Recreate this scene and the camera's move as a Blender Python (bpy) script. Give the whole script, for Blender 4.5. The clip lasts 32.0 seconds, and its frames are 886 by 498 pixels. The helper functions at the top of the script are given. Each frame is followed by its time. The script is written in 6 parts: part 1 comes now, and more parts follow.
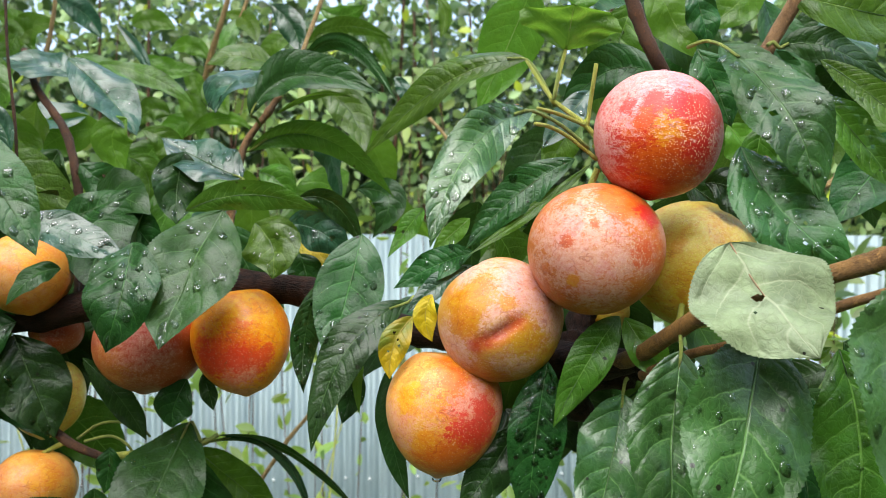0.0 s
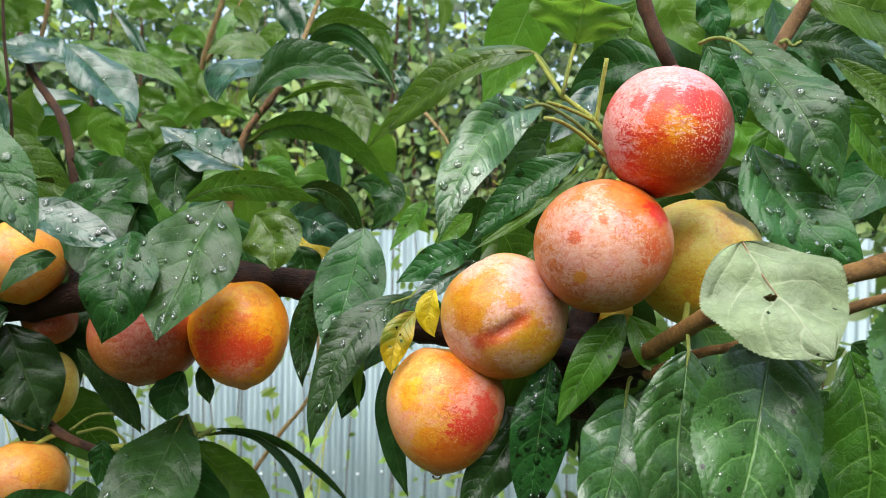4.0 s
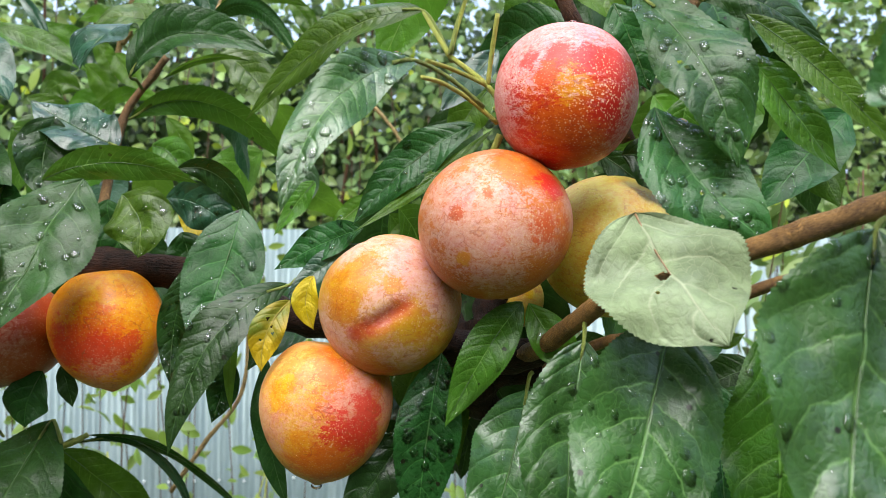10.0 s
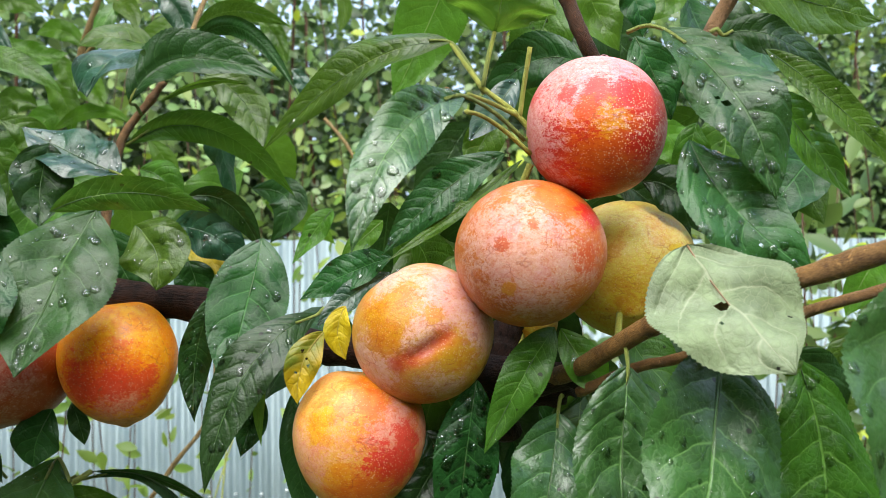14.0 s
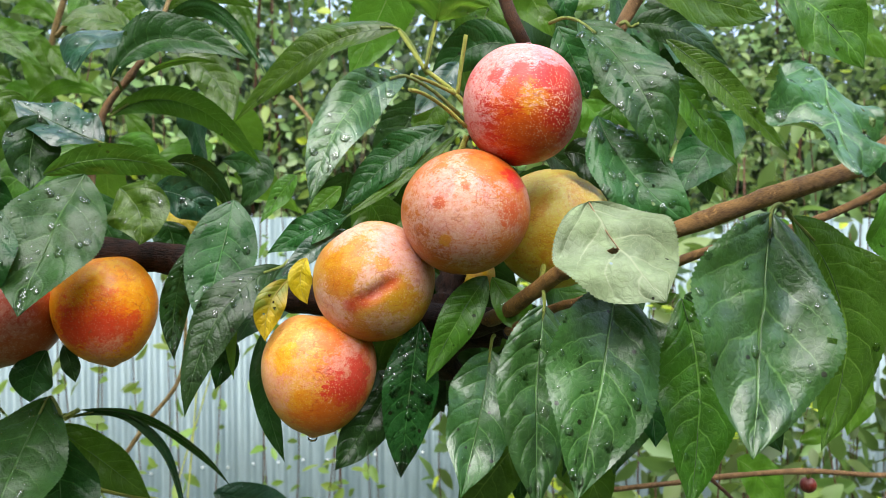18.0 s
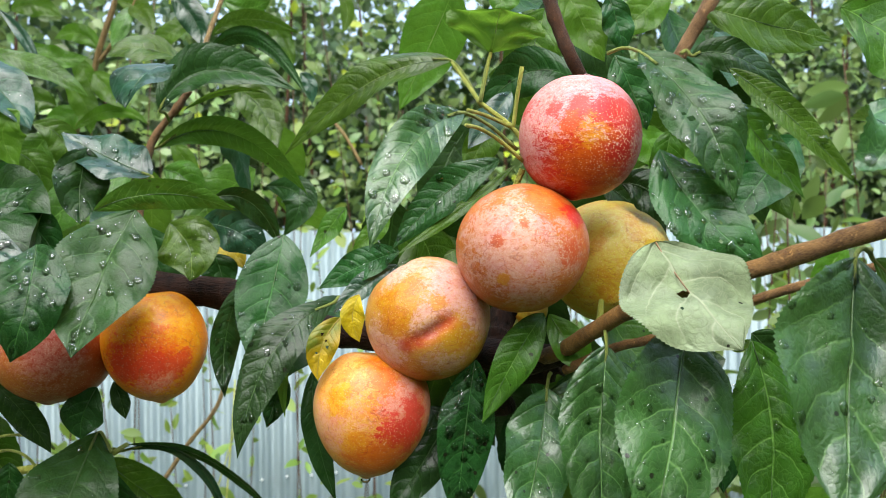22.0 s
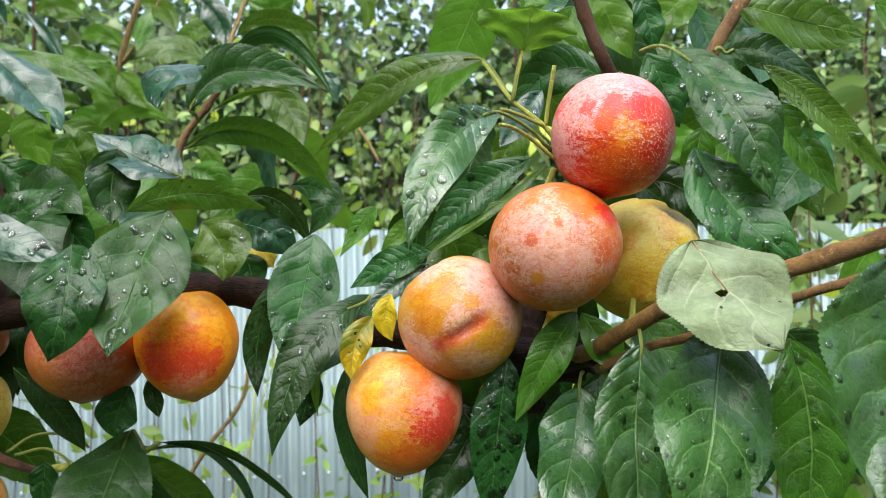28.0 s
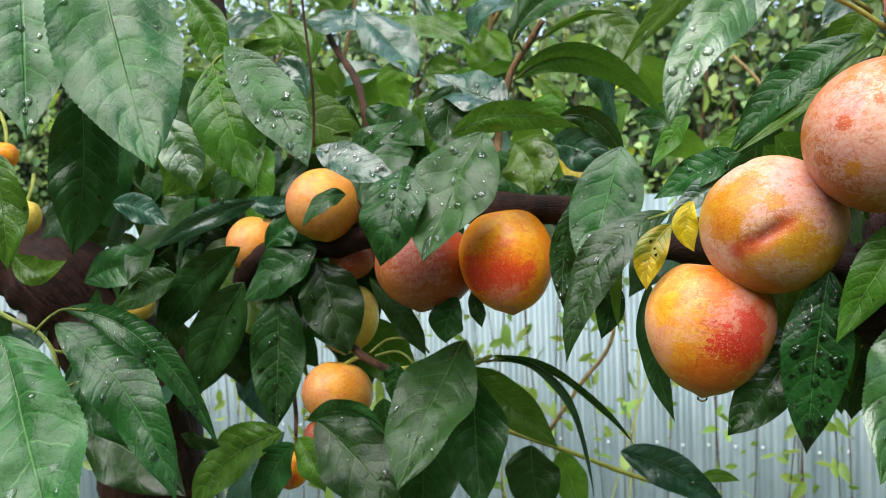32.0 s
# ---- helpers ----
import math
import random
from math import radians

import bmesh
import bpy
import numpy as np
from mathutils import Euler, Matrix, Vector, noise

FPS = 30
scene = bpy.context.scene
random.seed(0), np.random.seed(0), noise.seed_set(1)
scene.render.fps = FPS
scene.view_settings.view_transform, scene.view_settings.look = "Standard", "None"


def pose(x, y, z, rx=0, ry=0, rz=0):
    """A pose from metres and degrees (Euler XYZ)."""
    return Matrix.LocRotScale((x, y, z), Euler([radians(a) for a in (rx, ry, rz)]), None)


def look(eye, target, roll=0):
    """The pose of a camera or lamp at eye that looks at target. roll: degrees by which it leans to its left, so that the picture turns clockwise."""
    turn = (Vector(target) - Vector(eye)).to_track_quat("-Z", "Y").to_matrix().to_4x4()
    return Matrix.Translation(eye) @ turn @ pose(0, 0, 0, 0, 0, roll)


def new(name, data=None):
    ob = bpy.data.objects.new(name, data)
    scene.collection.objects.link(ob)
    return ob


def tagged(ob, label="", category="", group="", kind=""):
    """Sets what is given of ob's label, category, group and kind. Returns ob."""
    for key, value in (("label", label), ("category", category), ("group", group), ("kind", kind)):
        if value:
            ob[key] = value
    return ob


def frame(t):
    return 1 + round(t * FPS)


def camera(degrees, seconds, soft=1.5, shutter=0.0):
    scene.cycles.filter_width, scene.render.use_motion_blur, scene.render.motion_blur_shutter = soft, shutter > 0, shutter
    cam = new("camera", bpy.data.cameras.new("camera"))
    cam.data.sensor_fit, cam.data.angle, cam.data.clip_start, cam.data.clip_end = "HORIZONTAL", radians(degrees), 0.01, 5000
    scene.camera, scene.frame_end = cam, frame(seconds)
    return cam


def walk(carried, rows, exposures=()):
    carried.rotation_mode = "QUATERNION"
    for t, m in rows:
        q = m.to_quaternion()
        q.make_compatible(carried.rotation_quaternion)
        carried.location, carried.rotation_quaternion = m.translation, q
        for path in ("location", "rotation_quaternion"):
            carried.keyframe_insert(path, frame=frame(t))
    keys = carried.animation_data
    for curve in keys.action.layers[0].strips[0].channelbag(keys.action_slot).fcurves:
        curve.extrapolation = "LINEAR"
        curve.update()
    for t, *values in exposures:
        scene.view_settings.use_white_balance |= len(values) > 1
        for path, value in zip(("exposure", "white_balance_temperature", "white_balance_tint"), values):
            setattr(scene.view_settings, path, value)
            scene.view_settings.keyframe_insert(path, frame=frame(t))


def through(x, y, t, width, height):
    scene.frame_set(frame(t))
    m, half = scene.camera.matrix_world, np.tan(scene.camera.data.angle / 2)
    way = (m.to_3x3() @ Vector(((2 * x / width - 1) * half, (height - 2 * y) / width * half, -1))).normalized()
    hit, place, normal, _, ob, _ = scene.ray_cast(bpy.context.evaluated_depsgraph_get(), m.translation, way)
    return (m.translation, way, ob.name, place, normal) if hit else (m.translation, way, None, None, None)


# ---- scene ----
cam = camera(58.28, 32.0, soft=0.8)
cam.data.dof.use_dof, cam.data.dof.focus_distance, cam.data.dof.aperture_fstop = True, 0.328, 24.0
PATH = [
    (0, 0.0000, -0.0000, 1.5000, 90.00, 0.00, 0.00),
    (0.5, -0.0017, 0.0018, 1.4999, 90.19, -0.51, 0.04),
    (1, 0.0023, 0.0032, 1.4979, 90.28, -0.81, -0.28),
    (1.5, 0.0055, 0.0060, 1.4963, 90.12, -0.53, -0.92),
    (2, 0.0026, 0.0050, 1.4987, 90.01, -0.50, -0.91),
    (2.5, -0.0008, 0.0055, 1.4974, 89.99, -0.81, -0.82),
    (4.5, -0.0069, 0.0050, 1.4994, 89.64, -0.96, -0.71),
    (5, -0.0039, 0.0056, 1.4993, 89.54, -0.85, -0.80),
    (5.5, -0.0010, 0.0028, 1.4991, 89.44, -0.79, -0.85),
    (6, 0.0015, 0.0036, 1.4976, 89.37, -0.70, -1.00),
    (6.5, 0.0002, 0.0030, 1.4974, 89.32, -0.75, -1.04),
    (7, -0.0065, 0.0058, 1.4970, 89.30, -0.91, -0.94),
    (7.5, -0.0116, 0.0089, 1.4983, 89.38, -0.92, -0.76),
    (8, -0.0121, 0.0044, 1.5002, 89.53, -0.84, -1.06),
    (8.5, -0.0043, 0.0039, 1.4944, 90.05, -0.69, -1.25),
    (9, 0.0114, 0.0054, 1.4936, 89.91, -0.73, -2.10),
    (9.5, 0.0442, 0.0305, 1.4941, 89.51, -0.72, -2.79),
    (10, 0.0325, 0.0430, 1.4905, 89.97, -0.73, -2.74),
    (10.5, 0.0024, 0.0366, 1.4978, 89.85, -0.61, -4.56),
    (11, 0.0023, 0.0467, 1.4938, 89.83, -0.34, -6.91),
    (11.5, 0.0031, 0.0466, 1.4960, 89.36, -0.21, -8.04),
    (12, -0.0010, 0.0400, 1.4977, 89.51, 0.12, -8.08),
    (12.5, -0.0010, 0.0397, 1.4972, 89.70, 0.29, -7.89),
    (13, -0.0044, 0.0419, 1.4989, 89.92, 0.26, -7.94),
    (13.5, -0.0078, 0.0428, 1.4998, 90.35, 0.29, -7.93),
    (15.5, -0.0145, 0.0400, 1.4948, 90.42, -0.08, -6.38),
    (16, -0.0188, 0.0320, 1.4863, 89.80, -1.04, -6.46),
    (16.5, -0.0236, 0.0163, 1.4840, 89.80, -0.96, -7.27),
    (17, -0.0266, 0.0048, 1.4834, 89.50, -0.45, -8.77),
    (17.5, -0.0256, 0.0000, 1.4807, 89.22, -0.05, -10.15),
    (18, -0.0079, -0.0112, 1.4895, 88.96, 0.13, -10.13),
    (18.5, 0.0130, -0.0262, 1.4930, 89.12, 0.49, -7.89),
    (19, 0.0025, -0.0268, 1.4982, 88.23, 1.02, -5.00),
    (19.5, -0.0178, -0.0105, 1.4991, 88.30, 0.97, -5.19),
    (20, -0.0256, 0.0011, 1.4966, 88.31, 1.10, -6.27),
    (20.5, -0.0247, 0.0007, 1.4989, 88.53, 1.22, -7.44),
    (21, -0.0177, -0.0026, 1.5018, 89.16, 1.10, -7.89),
    (21.5, -0.0175, -0.0006, 1.5024, 89.66, 0.55, -7.96),
    (22, -0.0183, -0.0000, 1.5023, 89.60, 0.44, -8.05),
    (22.5, -0.0214, 0.0034, 1.5014, 89.55, 0.44, -8.09),
    (23, -0.0224, 0.0042, 1.5001, 89.45, 0.42, -7.92),
    (23.5, -0.0218, 0.0029, 1.5010, 89.46, 0.50, -7.58),
    (24, -0.0219, 0.0041, 1.5009, 89.42, 0.66, -7.20),
    (24.5, -0.0241, 0.0073, 1.5005, 89.35, 0.89, -6.94),
    (25, -0.0230, 0.0071, 1.5009, 89.37, 0.81, -6.93),
    (25.5, -0.0236, 0.0096, 1.4988, 89.30, 0.85, -6.92),
    (27.5, -0.0285, 0.0079, 1.4980, 89.35, 0.70, -7.01),
    (28, -0.0269, 0.0007, 1.5032, 89.42, 0.65, -7.08),
    (28.5, -0.0233, -0.0006, 1.5030, 89.56, 0.74, -7.00),
    (29, -0.0214, -0.0005, 1.5033, 89.73, 0.87, -6.39),
    (29.5, -0.0220, 0.0010, 1.5031, 89.76, 1.04, -5.61),
    (30, -0.0350, -0.0017, 1.4979, 89.72, 1.00, -3.50),
    (30.5, -0.0422, 0.0016, 1.4911, 89.36, 1.05, 1.57),
    (31, -0.0348, 0.0070, 1.4880, 88.80, 1.59, 6.82),
    (31.5, -0.0044, 0.0168, 1.4810, 88.55, 1.90, 13.27),
    (32, 0.0252, 0.0103, 1.4723, 88.12, 1.78, 22.23),
]
walk(cam, [(t, pose(*place)) for t, *place in PATH])

# ---- light: overcast garden after rain ----
world = bpy.data.worlds.new("overcast_sky")
scene.world = world
world.use_nodes = True
wn, wl = world.node_tree.nodes, world.node_tree.links
sky = wn.new("ShaderNodeTexSky")
sky.sky_type, sky.sun_disc = "NISHITA", False
sky.sun_elevation, sky.sun_rotation = radians(55), radians(197)
sky.air_density, sky.dust_density, sky.ozone_density = 1.0, 4.0, 1.0
veil = wn.new("ShaderNodeHueSaturation")  # cloud takes most of the blue out
veil.inputs["Saturation"].default_value = 0.78
wl.new(sky.outputs[0], veil.inputs["Color"])
cloud = wn.new("ShaderNodeMix")  # an even layer of cloud over the whole sky
cloud.data_type = "RGBA"
cloud.inputs[0].default_value = 0.72
cloud.inputs[7].default_value = (3.6, 4.7, 6.4, 1)
wl.new(veil.outputs[0], cloud.inputs[6])
wl.new(cloud.outputs[2], wn["Background"].inputs[0])
wn["Background"].inputs[1].default_value = 0.112
sun = new("sun", bpy.data.lights.new("sun", "SUN"))
sun.data.energy, sun.data.angle, sun.data.color = 2.95, radians(74), (1.0, 0.97, 0.91)
sun.matrix_world = look((-0.8, -2.3, 5.3), (0, 0.3, 1.5))
scene.view_settings.exposure = 1.46


# ---- materials ----
def nodes_of(name, rough=0.5):
    m = bpy.data.materials.new(name)
    m.use_nodes = True
    n, l = m.node_tree.nodes, m.node_tree.links
    b = n["Principled BSDF"]
    b.inputs["Roughness"].default_value = rough
    return m, n, l, b


def rgb_mix(n, l, fac, a, b, mode="MIX"):
    """A colour mix; fac, a and b are sockets or values."""
    x = n.new("ShaderNodeMix")
    x.data_type, x.blend_type = "RGBA", mode
    for sock, v in ((x.inputs[0], fac), (x.inputs[6], a), (x.inputs[7], b)):
        if hasattr(v, "is_output"):
            l.new(v, sock)
        else:
            sock.default_value = (*v, 1) if isinstance(v, tuple) else v
    return x.outputs[2]


def calc(n, l, op, a, b=0.0, c=None, clamp=False):
    x = n.new("ShaderNodeMath")
    x.operation, x.use_clamp = op, clamp
    for i, v in enumerate((a, b) if c is None else (a, b, c)):
        if hasattr(v, "is_output"):
            l.new(v, x.inputs[i])
        else:
            x.inputs[i].default_value = v
    return x.outputs[0]


def noise_of(n, l, vec, scale, detail=3.0, rough=0.55, dist=0.0):
    x = n.new("ShaderNodeTexNoise")
    x.inputs["Scale"].default_value, x.inputs["Detail"].default_value = scale, detail
    x.inputs["Roughness"].default_value, x.inputs["Distortion"].default_value = rough, dist
    if vec is not None:
        l.new(vec, x.inputs["Vector"])
    return x.outputs["Fac"]


def ramp(n, l, fac, lo, hi):
    x = n.new("ShaderNodeMapRange")
    x.interpolation_type = "SMOOTHSTEP"
    l.new(fac, x.inputs[0])
    x.inputs[1].default_value, x.inputs[2].default_value = lo, hi
    return x.outputs[0]


def bump_of(n, l, height, strength, dist, base=None):
    x = n.new("ShaderNodeBump")
    x.inputs["Strength"].default_value, x.inputs["Distance"].default_value = strength, dist
    l.new(height, x.inputs["Height"])
    if base is not None:
        l.new(base, x.inputs["Normal"])
    return x.outputs[0]


def leaf_material(name, colour, vein, rough=0.3, through=0.25, glow=(0.25, 0.5, 0.04), spots=0.0, mottle=None, coat=0.0, relief=1.0, shine=0.5):
    """A leaf blade: midrib and side veins along the blade's own coordinates with a net of small veins between them, the skin
    swelling between the veins, blotches, insect specks, some light let through."""
    m, n, l, b = nodes_of(name, rough)
    tc, info = n.new("ShaderNodeTexCoord"), n.new("ShaderNodeObjectInfo")
    p = tc.outputs["Object"]
    sep = n.new("ShaderNodeSeparateXYZ")
    l.new(tc.outputs["UV"], sep.inputs[0])
    u, v = sep.outputs[0], sep.outputs[1]
    au = calc(n, l, "ABSOLUTE", u)
    wob = noise_of(n, l, p, 70, 3)
    bend = calc(n, l, "MULTIPLY", calc(n, l, "MULTIPLY", au, au), -0.9)
    k = calc(n, l, "MULTIPLY_ADD", au, -0.7, calc(n, l, "MULTIPLY_ADD", v, 6.4, bend))
    k = calc(n, l, "ADD", k, calc(n, l, "MULTIPLY_ADD", calc(n, l, "SIGN", u), 0.22, calc(n, l, "MULTIPLY", wob, 0.7)))
    f = calc(n, l, "ABSOLUTE", calc(n, l, "SUBTRACT", calc(n, l, "FRACT", k), 0.5))
    thin = calc(n, l, "MULTIPLY_ADD", au, -0.045, 0.065)
    side = calc(n, l, "SUBTRACT", 1.0, calc(n, l, "DIVIDE", f, thin), clamp=True)
    side = calc(n, l, "MULTIPLY", side, calc(n, l, "SUBTRACT", 1.0, ramp(n, l, au, 0.6, 0.97)))
    rib = calc(n, l, "SUBTRACT", 1.0, ramp(n, l, au, 0.008, 0.034))
    warp, sc, wv = n.new("ShaderNodeTexNoise"), n.new("ShaderNodeVectorMath"), n.new("ShaderNodeVectorMath")
    warp.inputs["Scale"].default_value = 150
    l.new(p, warp.inputs["Vector"])
    sc.operation, wv.operation = "SCALE", "ADD"
    sc.inputs["Scale"].default_value = 0.006
    l.new(warp.outputs["Color"], sc.inputs[0])
    l.new(p, wv.inputs[0])
    l.new(sc.outputs[0], wv.inputs[1])
    nets = []
    for scale in (300, 760):
        net = n.new("ShaderNodeTexVoronoi")
        net.feature = "DISTANCE_TO_EDGE"
        net.inputs["Scale"].default_value = scale
        l.new(wv.outputs[0], net.inputs["Vector"])
        nets.append(net.outputs["Distance"])
    cells, small = ramp(n, l, nets[0], 0.0, 0.3), ramp(n, l, nets[1], 0.0, 0.25)
    line = calc(n, l, "SUBTRACT", 1.0, ramp(n, l, nets[0], 0.0, 0.055))
    veins = calc(n, l, "MAXIMUM", calc(n, l, "MULTIPLY", side, 0.95), calc(n, l, "MAXIMUM", rib, calc(n, l, "MULTIPLY", line, 0.36)))
    blot = noise_of(n, l, p, 55, 5, 0.65)
    dark = tuple(c * 0.66 for c in colour)
    light = tuple(min(1, c * 1.25 + 0.003) for c in colour)
    col = rgb_mix(n, l, ramp(n, l, blot, 0.34, 0.66), dark, light)
    col = rgb_mix(n, l, calc(n, l, "MULTIPLY", calc(n, l, "SUBTRACT", 1.0, cells), 0.35), col, dark)
    if mottle:
        col = rgb_mix(n, l, ramp(n, l, noise_of(n, l, p, 40, 3), 0.5, 0.66), col, mottle)
    col = rgb_mix(n, l, calc(n, l, "MULTIPLY", veins, 0.72), col, vein)
    hue, geo = n.new("ShaderNodeHueSaturation"), n.new("ShaderNodeNewGeometry")
    own = calc(n, l, "FRACT", calc(n, l, "ADD", info.outputs["Random"], geo.outputs["Random Per Island"]))
    l.new(calc(n, l, "MULTIPLY_ADD", own, 0.036, 0.482), hue.inputs["Hue"])
    l.new(calc(n, l, "MULTIPLY_ADD", own, 0.6, 0.72), hue.inputs["Value"])
    l.new(col, hue.inputs["Color"])
    col = hue.outputs[0]
    if spots:
        sp = n.new("ShaderNodeTexVoronoi")
        sp.inputs["Scale"].default_value = 130
        l.new(p, sp.inputs["Vector"])
        hit = calc(n, l, "MULTIPLY", calc(n, l, "LESS_THAN", sp.outputs["Distance"], 0.13), calc(n, l, "GREATER_THAN", noise_of(n, l, p, 33, 1), 0.62 - spots))
        col = rgb_mix(n, l, hit, col, (0.01, 0.01, 0.005))
    l.new(col, b.inputs["Base Color"])
    rr = calc(n, l, "MULTIPLY_ADD", noise_of(n, l, p, 60, 5, 0.65), 0.26, rough - 0.09)
    l.new(rr, b.inputs["Roughness"])
    b.inputs["IOR"].default_value = 1.42
    film = ramp(n, l, noise_of(n, l, p, 44, 4, 0.6, 0.6), 0.36, 0.62)  # the water film lies in patches
    l.new(calc(n, l, "MULTIPLY_ADD", film, shine * 1.1, shine * 0.4), b.inputs["Specular IOR Level"])
    l.new(calc(n, l, "MULTIPLY_ADD", film, coat * 1.3, coat * 0.3), b.inputs["Coat Weight"])
    b.inputs["Coat Roughness"].default_value = 0.12
    h1 = bump_of(n, l, small, 0.14 * relief, 0.0003)
    h2 = bump_of(n, l, cells, 0.16 * relief, 0.0006, bump_of(n, l, noise_of(n, l, p, 50, 3, 0.45), 0.06 * relief, 0.0026, h1))
    h3 = bump_of(n, l, ramp(n, l, f, 0.0, 0.2), 0.2 * relief, 0.0011, h2)
    h4 = bump_of(n, l, calc(n, l, "SUBTRACT", 1.0, rib), 0.4, 0.001, h3)
    l.new(h4, b.inputs["Normal"])
    tr = n.new("ShaderNodeBsdfTranslucent")
    l.new(rgb_mix(n, l, 0.6, col, glow), tr.inputs[0])
    l.new(h2, tr.inputs["Normal"])
    mx = n.new("ShaderNodeMixShader")
    mx.inputs[0].default_value = through
    l.new(b.outputs[0], mx.inputs[1])
    l.new(tr.outputs[0], mx.inputs[2])
    l.new(mx.outputs[0], n["Material Output"].inputs[0])
    return m


# DARK: wet leaf, base lowered so the crown's shade is in the colour
DARK = leaf_material("leaf_wet_shade_dark", (0.012, 0.045, 0.008), (0.045, 0.12, 0.025), 0.29, 0.05, coat=0.06, spots=0.04, shine=0.26)
# BLUE: glossy leaf, base tinted with the blue sheen of the sky
BLUE = leaf_material("leaf_blue_sheen", (0.012, 0.05, 0.024), (0.045, 0.12, 0.05), 0.3, 0.06, coat=0.28, shine=0.55)
MID = leaf_material("leaf_green", (0.042, 0.106, 0.008), (0.15, 0.27, 0.045), 0.29, 0.2, coat=0.08, spots=0.06, shine=0.32)
DULL = leaf_material("leaf_dull_green", (0.029, 0.086, 0.017), (0.12, 0.24, 0.065), 0.32, 0.1, coat=0.2, spots=0.06, shine=0.8)
SOFT = leaf_material("leaf_soft_green", (0.021, 0.075, 0.016), (0.07, 0.17, 0.045), 0.3, 0.14, coat=0.05, shine=0.3)
LIGHT = leaf_material("leaf_young_green", (0.07, 0.155, 0.011), (0.14, 0.26, 0.03), 0.34, 0.4, shine=0.4)
PALE = leaf_material("leaf_pale_underside", (0.175, 0.225, 0.118), (0.29, 0.32, 0.2), 0.58, 0.08, (0.3, 0.4, 0.15), spots=0.02, relief=1.3)
YELLOW = leaf_material("leaf_yellowing", (0.5, 0.37, 0.006), (0.4, 0.33, 0.03), 0.45, 0.25, (0.5, 0.4, 0.02), spots=0.06, mottle=(0.13, 0.19, 0.012))
RIBS = {}


def rib_material(blade):
    """The colour of a blade's midrib."""
    if blade.name not in RIBS:
        tone = {"leaf_pale_underside": (0.25, 0.14, 0.06), "leaf_yellowing": (0.38, 0.3, 0.04), "leaf_young_green": (0.2, 0.33, 0.07)}.get(blade.name, (0.06, 0.125, 0.03))
        m, n, l, b = nodes_of("midrib_of_" + blade.name, 0.45)
        tc = n.new("ShaderNodeTexCoord")
        l.new(rgb_mix(n, l, noise_of(n, l, tc.outputs["Object"], 300, 3), tuple(c * 0.6 for c in tone), tone), b.inputs["Base Color"])
        RIBS[blade.name] = m
    return RIBS[blade.name]


